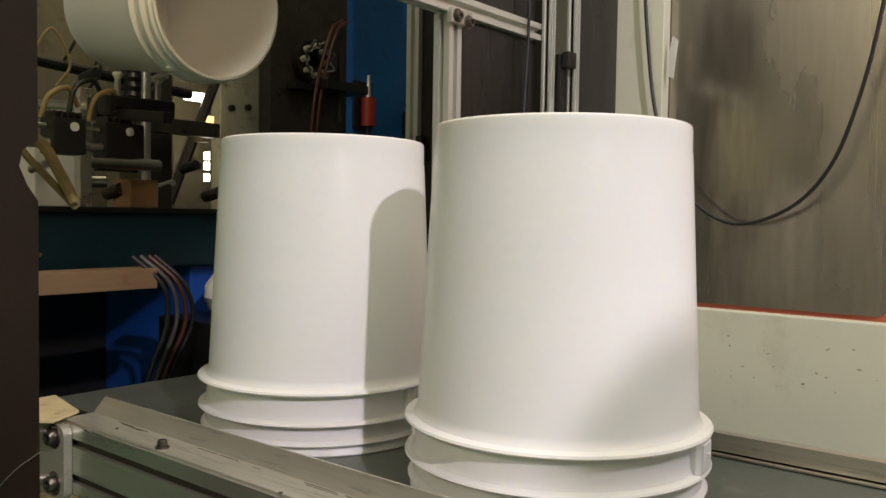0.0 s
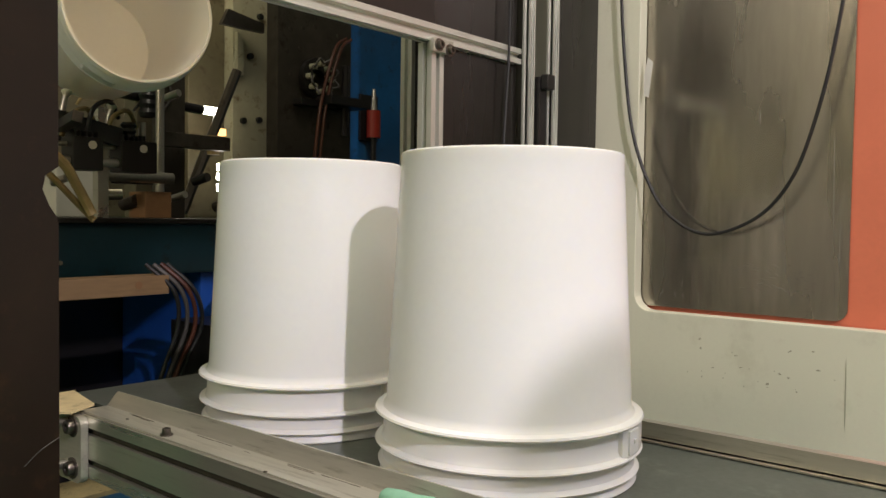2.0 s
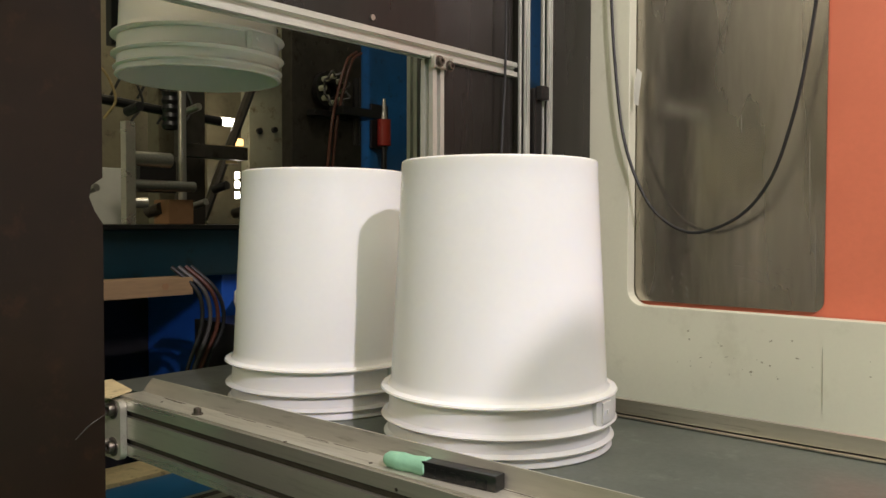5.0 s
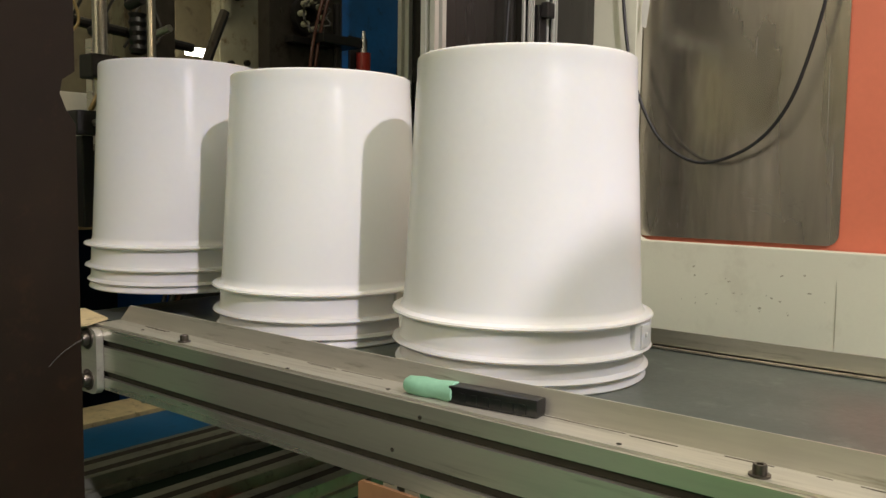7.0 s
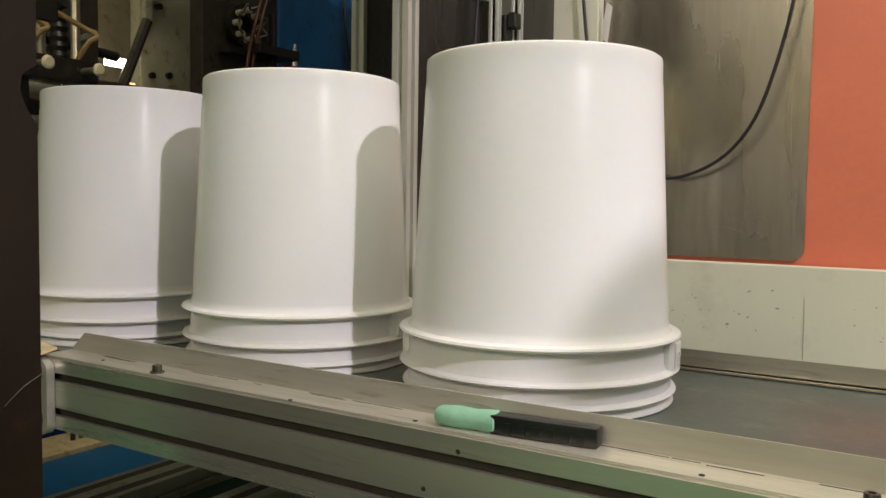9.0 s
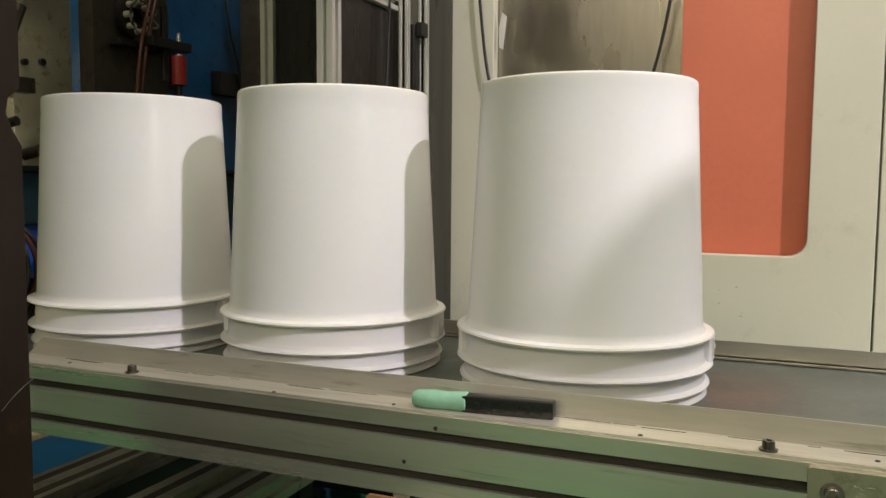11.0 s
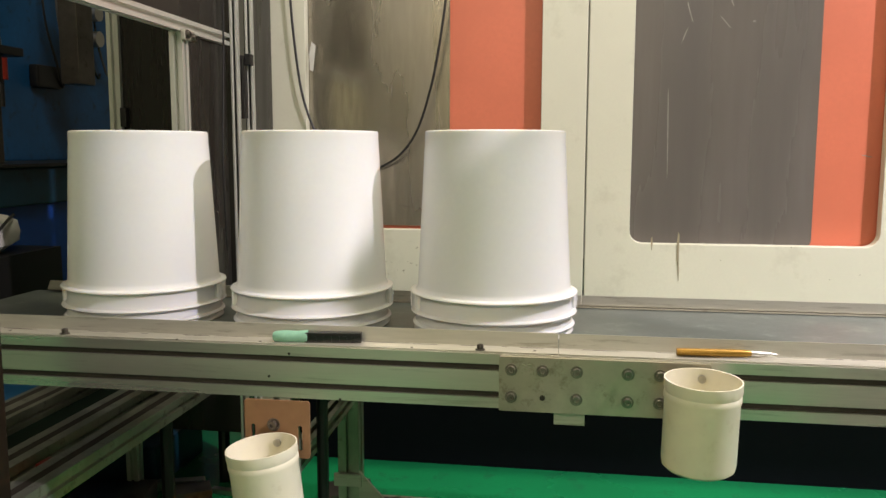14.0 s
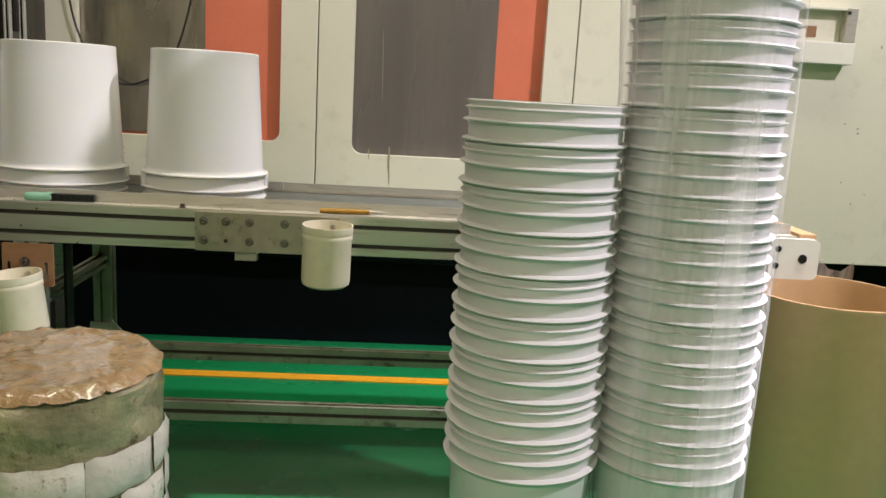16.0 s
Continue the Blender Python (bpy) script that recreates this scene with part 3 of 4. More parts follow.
bar("lower_rail", (-0.026, 0.4525, 0.186), (1.336, 0.4525, 0.186), 0.026, 0.042, conv, RAIL)
# Slot shade of the lower rails, put in as dark strips.
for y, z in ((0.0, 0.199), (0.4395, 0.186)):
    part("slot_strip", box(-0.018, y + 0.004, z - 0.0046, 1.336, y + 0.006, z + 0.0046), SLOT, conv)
bar("cross_rail", (-0.042, 0.046, 0.43), (-0.050, 0.439, 0.43), 0.03, 0.03, conv, RAIL)
part("corner_bracket", plate([(-0.026, 0.21), (0.03, 0.21), (-0.026, 0.27)], 0.434, 0.439), SHEET, conv)
part("corner_bracket", box(-0.08, 0.43, 0.235, -0.02, 0.439, 0.262, 0.002), SHEET, conv)
part("drain_rod", rod((0.0, 0.10, 0.0), (0.0, 0.10, 0.56), 0.010, 12), BLACKPART, conv)

mount = part("slotted_board", plate(rounded(-0.093, 0.468, 0.012, 0.559, 0.004), -0.004, 0.0, [rounded(-0.083, 0.480, -0.076, 0.520, 0.003), rounded(-0.007, 0.480, 0.000, 0.520, 0.003)]), TAN)
tagged(mount, "brown bakelite board with two slots, screwed under the beam", "board")
bolt(mount, pose(-0.046, -0.005, 0.520) @ FRONT, "screw")


# ---- pens on the ledge ----
def marker_pen():
    t = thing("marker_pen", "black marker pen with its end wrapped in mint tape", "pen", at=pose(0.0, 0.022, ZT + 0.0105, 0, 0, 6))
    q = pose(0, 0, 0, 0, 90, 0)
    part("barrel", box(0.0, -0.0085, -0.008, 0.088, 0.0085, 0.008, 0.0025), PENBLACK, t, "", True)
    part("tape_wrap", lathe([(0, -0.052), (0.006, -0.051), (0.0085, -0.047), (0.0098, -0.03), (0.0088, -0.016), (0.0095, -0.008), (0.0102, 0.003), (0.009, 0.004), (0, 0.004)], 20), MINT, t, "crumpled mint green tape", True, at=q)
    for k in range(6):
        part("grip_ridge", box(0.012 + 0.012 * k, -0.0095, -0.006, 0.018 + 0.012 * k, -0.0086, 0.003, 0.0003), PENBLACK, t)
    return t


marker_pen()


def gold_pen():
    t = thing("ball_pen", "golden yellow ball pen with a silver tip", "pen", at=pose(0.56, 0.022, ZT + 0.0085, 0, 0, 3))
    q = pose(0, 0, 0, 0, 90, 0)
    part("barrel", lathe([(0, 0), (0.005, 0), (0.0055, 0.003), (0.0058, 0.05), (0.0055, 0.095), (0.0045, 0.105), (0, 0.105)], 20), GOLD, t, "", True, at=q)
    part("tip", lathe([(0, 0.105), (0.0044, 0.105), (0.0035, 0.12), (0.0012, 0.137), (0.0006, 0.141), (0, 0.141)], 16), BOLT, t, "silver tip", True, at=q)
    part("clip", box(0.005, -0.0075, -0.001, 0.05, -0.0058, 0.0015), GOLD, t)
    return t


gold_pen()


# ---- hanging cups cut from bottles ----
def cup(m, label):
    t = thing("cut_bottle_cup", label, "cup", at=m, group="cups hung on the conveyor")
    H = 0.126
    part("cup_body", lathe([(0, 0.0), (0.046, 0.0), (0.051, 0.004), (0.0525, 0.012), (0.0525, H - 0.03), (0.054, H - 0.026), (0.054, H - 0.02), (0.053, H - 0.017), (0.0545, H - 0.012), (0.0545, H),
                            (0.0525, H), (0.0505, H - 0.02), (0.050, 0.01), (0.044, 0.004), (0, 0.004)], 48), CREAM, t, "", True)
    part("hanging_screw", rod((0.006, 0.0495, H - 0.014), (0.006, 0.0455, H - 0.014), 0.006, 12), BOLT, t, "", True)
    return t


cup(pose(0.583, -0.0595, 0.512, 2, 1, 0) @ Matrix.Diagonal((0.95, 0.95, 1.0, 1)), "cream plastic bottle cup screwed to the conveyor beam")
cup(pose(-0.029, -0.0625, 0.384, 2, -6, 0) @ Matrix.Diagonal((0.97, 0.97, 1.0, 1)), "cream plastic bottle cup hung crooked on the conveyor leg")
part("scrap_in_cup", lathe([(0, 0.006), (0.012, 0.004), (0.016, 0), (0.012, -0.004), (0, -0.006)], 10), TAN, None, at=pose(0.585, -0.06, 0.522))
tagged(bpy.data.objects["scrap_in_cup"], "small brown scrap lying in the cup", "scrap")

# ---- pails ----
H_PAIL = 0.336


def pail_profile():
    outer = [(0.1305, 0.0), (0.1350, 0.0), (0.1366, 0.0015), (0.1360, 0.0035), (0.1335, 0.0070), (0.1328, 0.0100), (0.1376, 0.0110), (0.1390, 0.0124), (0.1380, 0.0140), (0.1342, 0.0165), (0.1330, 0.0235), (0.1328, 0.0300),
             (0.1400, 0.0318), (0.1422, 0.0336), (0.1412, 0.0354), (0.1350, 0.0372), (0.1328, 0.0420), (0.1320, 0.0620), (0.1402, 0.0638), (0.1428, 0.0658), (0.1418, 0.0680), (0.1340, 0.0694), (0.1318, 0.0720), (0.1301, 0.0780),
             (0.1186, H_PAIL - 0.026), (0.1181, H_PAIL - 0.0245), (0.1179, H_PAIL - 0.005), (0.1173, H_PAIL - 0.0015), (0.1155, H_PAIL)]
    inner = [(0.112, H_PAIL - 0.001), (0.0, H_PAIL - 0.0035), (0.0, H_PAIL - 0.006), (0.113, H_PAIL - 0.005), (0.1152, H_PAIL - 0.010), (0.1278, 0.075), (0.1305, 0.012)]
    return outer + inner


def pail(name, label, m, mat, sides=128):
    t = thing(name, label, "pail", at=m, group="pails on the conveyor")
    part("body", lathe(pail_profile(), sides, closed=True), mat, t, "", True)
    return t


def lugs(t, angle):
    """Two curved bosses for the wire handle, filling the gap between the two upper rims."""
    for a in (angle, angle + 180):
        bm = bmesh.new()
        sect = []
        for k in range(13):
            b = radians(-14 + 28 * k / 12)
            r = 0.1376 if k in (0, 12) else 0.1408
            sect.append([bm.verts.new((q * math.cos(b), q * math.sin(b), z)) for q, z in ((0.129, 0.0345), (r, 0.0345), (r, 0.0655), (0.129, 0.0655))])
        for p, q in zip(sect, sect[1:]):
            for k in range(4):
                bm.faces.new((p[k], p[(k + 1) % 4], q[(k + 1) % 4], q[k]))
        bm.faces.new(sect[0])
        bm.faces.new(sect[-1])
        boss = part("handle_lug", bm, PAIL, t, "", at=pose(0, 0, 0, 0, 0, a))
        hub = box(0.1398, -0.0115, 0.0380, 0.1424, 0.0115, 0.0620, 0.001)
        box(0.142, -0.0022, 0.0485, 0.1442, 0.0022, 0.0530, 0.0006, hub)
        part("handle_socket", hub, PAIL, boss, "", at=pose(0, 0, 0, 0, 0, -7))


PY = 0.208
PY_MIDDLE, PY_NEW, NX, MX = 0.207, 0.200, -0.688, -0.373
pail_front = pail("plastic_pail", "white plastic pail standing upside down on the belt", pose(-0.051, PY, BELT_Z), PAIL)
pail_middle = pail("plastic_pail", "white plastic pail standing upside down on the belt", pose(MX, PY_MIDDLE, BELT_Z), PAIL)
pail_new = pail("plastic_pail", "white plastic pail set down upside down by the robot", pose(NX, PY_NEW, 0.99), PAIL)
lugs(pail_front, 14)
lugs(pail_middle, 14)
lugs(pail_new, 14)


# ---- nested stacks ----
def nested_stack(name, label, x, y, count, pitch, pieces_mat):
    t = thing(name, label, "pail stack", at=pose(x, y, 0.0), group="nested pail stacks")
    prof = [(r, H_PAIL - z) for r, z in pail_profile()]
    first = part("pail", lathe(prof, 72, closed=True), pieces_mat, t, "", True, at=pose(0, 0, 0.002))
    for k in range(1, count):
        jx, jy = rng.uniform(-0.0012, 0.0012), rng.uniform(-0.0012, 0.0012)
        share("pail", first, t, pose(jx, jy, 0.002 + pitch * k, 0, 0, rng.uniform(0, 360)))
    return t


PITCH = 0.0712
nested_stack("pail_stack", "stack of nested white plastic pails standing on the floor", 0.972, -0.300, 9, PITCH, STACK_PAIL)
tall = nested_stack("pail_stack", "tall stack of nested white pails wrapped in clear film", 1.252, -0.290, 18, PITCH, STACK_PAIL)
bmf = bmesh.new()
rows_n, sides_n = 60, 40
grid = []
for i in range(rows_n + 1):
    z = 0.004 + 1.560 * i / rows_n
    grid.append([])
    for k in range(sides_n):
        a = 2 * math.pi * k / sides_n
        w = noise.noise(Vector((math.cos(a) * 2.2, math.sin(a) * 2.2, z * 1.4)))
        r = 0.1445 + 0.003 * (1 + w) + 0.0015 * math.sin(9 * a + 7 * z)
        r += 0.03 * max(0.0, -math.cos(a + 0.4)) ** 2 * min(1.0, max(0.0, (z - 0.95) / 0.4))
        r *= 1.0 if z > 0.14 else (0.90 + 0.1 * z / 0.14)
        grid[-1].append(bmf.verts.new((r * math.cos(a), r * math.sin(a), z)))
for p, q in zip(grid, grid[1:]):
    for k in range(sides_n):
        j = (k + 1) % sides_n
        bmf.faces.new((p[k], p[j], q[j], q[k]))
film_ob = part("film_wrap", bmf, FILM, tall, "clear crinkled stretch film", True)
film_ob.visible_shadow = False


# ---- wrapped bundle ----
def bundle():
    t = thing("wrapped_bundle", "round bundle wrapped in film with a cardboard top and labels", "bundle", at=pose(0.286, -0.700, 0.0, 0, 0, 20))
    R, Ht = 0.1445, 0.552
    bm = bmesh.new()
    g = []
    for i in range(49):
        z = Ht * i / 48
        g.append([])
        for k in range(72):
            a = 2 * math.pi * k / 72
            w = noise.noise(Vector((3 * math.cos(a), 3 * math.sin(a), z * 14)))
            w2 = noise.noise(Vector((9 * math.cos(a), 9 * math.sin(a), z * 30 + 5)))
            r = R + 0.003 * w + 0.002 * w2 - 0.003 * abs(math.sin(z * 55 + 2 * a))
            if z > Ht - 0.015:
                r -= 0.008 * ((z - Ht + 0.015) / 0.015) ** 2
            g[-1].append(bm.verts.new((r * math.cos(a), r * math.sin(a), z)))
    for p, q in zip(g, g[1:]):
        for k in range(72):
            j = (k + 1) % 72
            bm.faces.new((p[k], p[j], q[j], q[k]))
    bm.faces.new(g[0])
    bm.faces.new(g[-1])
    part("side", bm, WRAPSIDE, t, "dirty film-wrapped side", True)
    bm = bmesh.new()
    c = bm.verts.new((0, 0, Ht + 0.008))
    rings = []
    for i in range(1, 25):
        rings.append([])
        for k in range(120):
            a = 2 * math.pi * k / 120
            r = 0.144 * i / 24 * (1 + (0.03 * noise.noise(Vector((4 * math.cos(a), 4 * math.sin(a), 2))) if i == 24 else 0))
            px, py = r * math.cos(a), r * math.sin(a)
            fold = 1 - abs(noise.noise(Vector((px * 26, py * 15, 4)))) * 2.2
            z = Ht + 0.007 + 0.0025 * noise.noise(Vector((px * 14, py * 14, 1))) + (0.0014 + 0.004 * (i / 24) ** 3) * max(0.0, fold) ** 5 + 0.0006 * noise.noise(Vector((px * 70, py * 50, 8)))
            z -= 0.012 * max(0.0, (i - 20) / 4) ** 2
            rings[-1].append(bm.verts.new((r * math.cos(a), r * math.sin(a), z)))
    for k in range(120):
        bm.faces.new((c, rings[0][k], rings[0][(k + 1) % 120]))
        for p, q in zip(rings, rings[1:]):
            bm.faces.new((p[k], q[k], q[(k + 1) % 120], p[(k + 1) % 120]))
    part("cardboard_top", bm, FILMCARD, t, "brown cardboard disc under shiny film", True)
    for row in range(7):
        for k in range(9):
            a = -170 + k * 40 + 17 * (row % 2) + rng.uniform(-4, 4)
            z = Ht - 0.105 - 0.056 * row + rng.uniform(-0.005, 0.005)
            bm = bmesh.new()
            w, h = rng.uniform(0.315, 0.345), rng.uniform(0.0235, 0.027)
            g = []
            for i in range(9):
                aa = -w + 2 * w * i / 8
                g.append([])
                for q in range(5):
                    dz = -h + 2 * h * q / 4
                    edge = max(abs(i - 4) / 4, abs(q - 2) / 2)
                    r = 0.1500 - 0.005 * edge ** 6 + 0.002 * noise.noise(Vector((aa * 9 + k, dz * 60, row * 3.1)))
                    g[-1].append(bm.verts.new((r * math.cos(aa), r * math.sin(aa), dz + 0.006 * noise.noise(Vector((aa * 6, k, row))))))
            for p, q in zip(g, g[1:]):
                for i in range(4):
                    bm.faces.new((p[i], q[i], q[i + 1], p[i + 1]))
            part("white_packet", bm, PACKET, t, "", True, at=pose(0, 0, z, 0, 0, a))
    return t


bundle()

# ---- bin and box on the machine cover ----
drum = thing("open_drum", "tan fibre drum standing open under the conveyor's end", "drum", at=pose(1.700, 0.03, 0.0))
part("drum_body", lathe([(0, 0.0), (0.178, 0.0), (0.180, 0.004), (0.180, 0.512), (0.182, 0.516), (0.182, 0.524), (0.176, 0.524), (0.1745, 0.512), (0.1745, 0.01), (0, 0.008)], 72), BINTAN, drum, "", True)
liner = bmesh.new()
for i in range(40):
    a0, a1 = 2 * math.pi * i / 40, 2 * math.pi * (i + 1) / 40
    if 0.12 < i / 40 < 0.46:
        h0, h1 = 0.03 + 0.02 * math.sin(i * 1.7), 0.03 + 0.02 * math.sin((i + 1) * 1.7)
        liner.faces.new([liner.verts.new((0.184 * math.cos(a0), 0.184 * math.sin(a0), 0.46)), liner.verts.new((0.184 * math.cos(a1), 0.184 * math.sin(a1), 0.46)),
                         liner.verts.new((0.176 * math.cos(a1), 0.176 * math.sin(a1), 0.526 + h1)), liner.verts.new((0.176 * math.cos(a0), 0.176 * math.sin(a0), 0.526 + h0))])
part("film_liner", liner, FILM, drum, "loose clear film liner")
part("end_plate", plate(rounded(1.535, 0.556, 1.645, 0.645, 0.014), -0.012, -0.0005), WHITEBOX, conv, "white plastic end plate")
# Reflection on the end guard is put in as a brown colour.
part("end_block", box(1.6005, 0.0, 0.575, 1.64, 0.46, 0.655, 0.004), CARTON, conv, "end guard with its reflection put in as brown")
for x, z, r in ((1.552, 0.622, 0.007), (1.550, 0.585, 0.007), (1.608, 0.602, 0.010)):
    part("hole_plug", rod((x, -0.0122, z), (x, -0.0135, z), r, 14), BLACKPART, conv)

sb = thing("switch_box", "white wall box with a clear cover over its switch", "switch box")
part("box_body", box(1.93, WY - 0.06, 1.075, 2.19, WY - 0.001, 1.145, 0.004), WHITEBOX, sb)
part("box_cover", box(1.95, WY - 0.02, 1.146, 2.18, WY - 0.001, 1.255, 0.003), PAINT, sb)
part("cover_side", box(2.15, WY - 0.058, 1.146, 2.185, WY - 0.0205, 1.255, 0.002), SHEET, sb)
part("cover_edge", box(1.95, WY - 0.058, 1.245, 2.149, WY - 0.0205, 1.255, 0.002), PAINT, sb)
part("switch_knob", box(2.0, WY - 0.035, 1.147, 2.03, WY - 0.021, 1.185, 0.004), WHITEBOX, sb)
part("switch_plate", box(1.96, WY - 0.0235, 1.16, 2.07, WY - 0.0203, 1.195), TAN, sb, "dull yellow switch plate")
part("cover_screw", rod((2.155, WY - 0.0585, 1.238), (2.155, WY - 0.061, 1.238), 0.006, 10), BLACKPART, sb)

# ---- guard gate across the conveyor ----
GX = -0.431
gate = thing("guard_gate", "aluminium profile guard gate with smoked panels", "guard gate")
W = 0.024
bar("gate_beam", (GX, 0.749, 1.208), (GX, -0.62, 1.208), W, 0.028, gate)
bar("gate_post", (GX - 0.003, 0.512, 0.56), (GX - 0.003, 0.512, 1.1935), 0.030, 0.030, gate)
bar("gate_post", (-0.412, 0.762, 0.0), (-0.412, 0.762, 2.2), 0.017, 0.017, gate)
bar("gate_post", (-0.398, 0.822, 0.0), (-0.398, 0.822, 2.2), 0.017, 0.017, gate)
part("upper_panel", box(GX - 0.004, -0.62, 1.2225, GX, 0.749, 2.2), SMOKE, gate, "smoked dark acrylic panel")
part("side_panel", box(GX - 0.004, 0.528, 0.56, GX, 0.749, 1.193), SMOKE, gate, "smoked dark acrylic panel")
part("post_bracket", box(GX - 0.02, 0.4855, 0.57, GX + 0.014, 0.4968, 0.63, 0.001), SHEET, gate)
part("corner_clip", box(GX + 0.0125, 0.490, 1.176, GX + 0.022, 0.54, 1.198, 0.002), SHEET, gate)
bolt(gate, pose(GX + 0.0235, 0.503, 1.187, 0, 90, 0))
bolt(gate, pose(GX + 0.0235, 0.530, 1.182, 0, 90, 0))
for y, z in ((0.36, 1.240), (-0.03, 1.250)):
    part("panel_screw", rod((GX, y, z), (GX + 0.003, y, z), 0.005, 10), BOLT, gate)
lt = part("door_latch", box(-0.414, 0.780, 1.02, -0.398, 0.806, 1.175, 0.005), BLACKPART, gate, "black plastic latch")
part("door_latch_hook", box(-0.3975, 0.782, 1.150, -0.382, 0.808, 1.178, 0.003), BLACKPART, gate)
part("gate_wire", tube([(-0.416, 0.70, 2.0), (-0.415, 0.705, 1.3), (-0.418, 0.70, 1.1), (-0.42, 0.69, 0.9), (-0.42, 0.70, 0.7)], 0.0025, 6), CABLE, gate)
rear_gate = thing("rear_guard_frame", "aluminium profile frame behind the guard gate", "guard frame")
bar("frame_post", (-0.752, 0.81, 0.0), (-0.752, 0.81, 2.2), 0.032, 0.032, rear_gate)
part("frame_panel", box(-0.739, 0.806, 0.2, -0.432, 0.810, 2.2), SMOKE, rear_gate, "smoked dark acrylic panel")
part("back_panel", box(-0.418, 0.836, 0.0, -0.414, 1.018, 2.2), SMOKE, rear_gate, "smoked dark acrylic panel")
part("hinge", box(-0.738, 0.79, 1.0, -0.722, 0.806, 1.05, 0.003), BLACKPART, rear_gate)

# near side panel with a notch for hoses
sp = thing("side_panel", "dark brown stained steel panel with a rounded notch", "panel")
NY = -0.099
loop = [(NY, 0.02), (NY, 0.900), (NY - 0.010, 0.915), (NY - 0.017, 0.932), (NY - 0.014, 0.947), (NY, 0.957), (NY, 2.2), (-1.1, 2.2), (-1.1, 0.02)]
part("panel_sheet", plate(loop, 0, 0.004), BROWNSTEEL, sp, at=Matrix(((0, -1, 0, GX - 0.001), (1, 0, 0, 0), (0, 0, 1, 0), (0, 0, 0, 1))))
part("panel_fold", box(GX - 0.03, -0.1035, 0.02, GX - 0.0055, -0.1005, 0.895), BROWNSTEEL, sp)
th = part("loose_thread", tube([(GX + 0.008, -0.101, 0.665), (GX + 0.012, -0.125, 0.655), (GX + 0.008, -0.140, 0.640)], 0.0004, 5), GREYHOSE)
tagged(th, "loose white thread on the dark panel", "thread")


# ---- inside the moulding machine ----
bed = thing("machine_bed", "dirty teal blue moulding machine bed", "machine bed")
part("bed_beam", box(-1.75, -0.9, 0.765, -1.30, 2.6, 0.885, 0.006), TEAL, bed)
part("bed_ledge", box(-1.76, -0.9, 0.8855, -1.28, 2.6, 0.897, 0.003), BLACKPART, bed, "oily black ledge")
part("bed_side", box(-1.75, 0.66, 0.0, -1.32, 2.6, 0.764, 0.004), BRIGHTBLUE, bed, "bright blue lower panel")
part("bed_back", box(-1.76, -0.9, 0.0, -1.70, 0.659, 0.764), BLACKPART, bed)
for y, z in ((0.28, 0.86), (0.30, 0.80), (0.9, 0.85)):
    part("bed_bolt", rod((-1.30, y, z), (-1.295, y, z), 0.005, 8), BOLT, bed)
pl = part("wooden_plank", box(-1.20, -0.5, 0.735, -1.135, 0.461, 0.776, 0.003), WOOD)
tagged(pl, "sawn pine plank lying across the machine", "plank")
part("knot", rod((-1.1352, 0.39, 0.757), (-1.1342, 0.39, 0.757), 0.008, 12), TAN, pl)
ps = part("plank_support", box(-1.20, 0.10, 0.0, -1.15, 0.16, 0.7345), BLACKPART)
tagged(ps, "black steel post under the wooden plank", "post")
for k, (mat, dy) in enumerate(((CABLE, 0.0), (GREYHOSE, 0.018), (ORHOSE, 0.036), (CABLE, 0.05))):
    h = part("hose", tube([(-1.16, 0.42 + dy, 0.80), (-1.13, 0.47 + dy, 0.74), (-1.14, 0.485 + dy * 1.2, 0.66), (-1.16, 0.46 + dy, 0.56), (-1.17, 0.43 + dy, 0.45), (-1.15, 0.40 + dy, 0.30)], 0.005, 8), mat, None, "", True)
    tagged(h, "hose hanging beside the wooden plank", "hose", "hoses by the plank")
hk = part("bent_handle", tube([(-1.35, 0.27, 0.70), (-1.34, 0.28, 0.67), (-1.35, 0.265, 0.62), (-1.35, 0.25, 0.59)], 0.008, 8), BOLT, None, "", True)
tagged(hk, "bent steel handle in the dark recess", "handle")

col = thing("platen_column", "cream machine column stained with oil", "column")
part("column_face", box(-2.35, 1.355, 0.897, -2.17, 1.75, 2.4, 0.005), STAINCOL, col)
# Shade beside the cream face is put into these plates' olive colour.
part("column_side", box(-2.55, 0.70, 0.897, -2.24, 1.19, 2.4, 0.004), OLIVE, col, "oily side plate, olive brown for its shade")
part("column_web", box(-2.40, 1.195, 0.897, -2.22, 1.352, 2.4, 0.004), OLIVE, col, "oily web plate, olive brown for its shade")
part("column_angle", box(-2.1698, 1.362, 1.44, -2.15, 1.393, 1.60, 0.003), STAINCOL, col)
part("column_flap", plate([(1.25, 1.60), (1.44, 1.60), (1.44, 1.635), (1.28, 1.66)], -2.11, -2.09), OILSTEEL, col, "bent steel flap", at=Matrix(((0, 1, 0, 0), (1, 0, 0, 0), (0, 0, 1, 0), (0, 0, 0, 1))))
part("diagonal_strut", rod((-2.0, 1.035, 0.915), (-2.0, 1.252, 1.42), 0.018, 8), OILSTEEL, col, "oily diagonal strut")
for y, z in ((1.399, 1.27), (1.473, 1.28), (1.476, 1.679), (1.43, 1.52)):
    part("column_bolt", rod((-2.17, y, z), (-2.155, y, z), 0.012, 10), BLACKPART, col)

mould = thing("mould_plate", "oily dark steel mould plate with bolt holes", "mould plate")
part("plate_body", box(-1.47, 0.975, 0.897, -1.42, 1.26, 2.3, 0.003), OILSTEEL, mould)
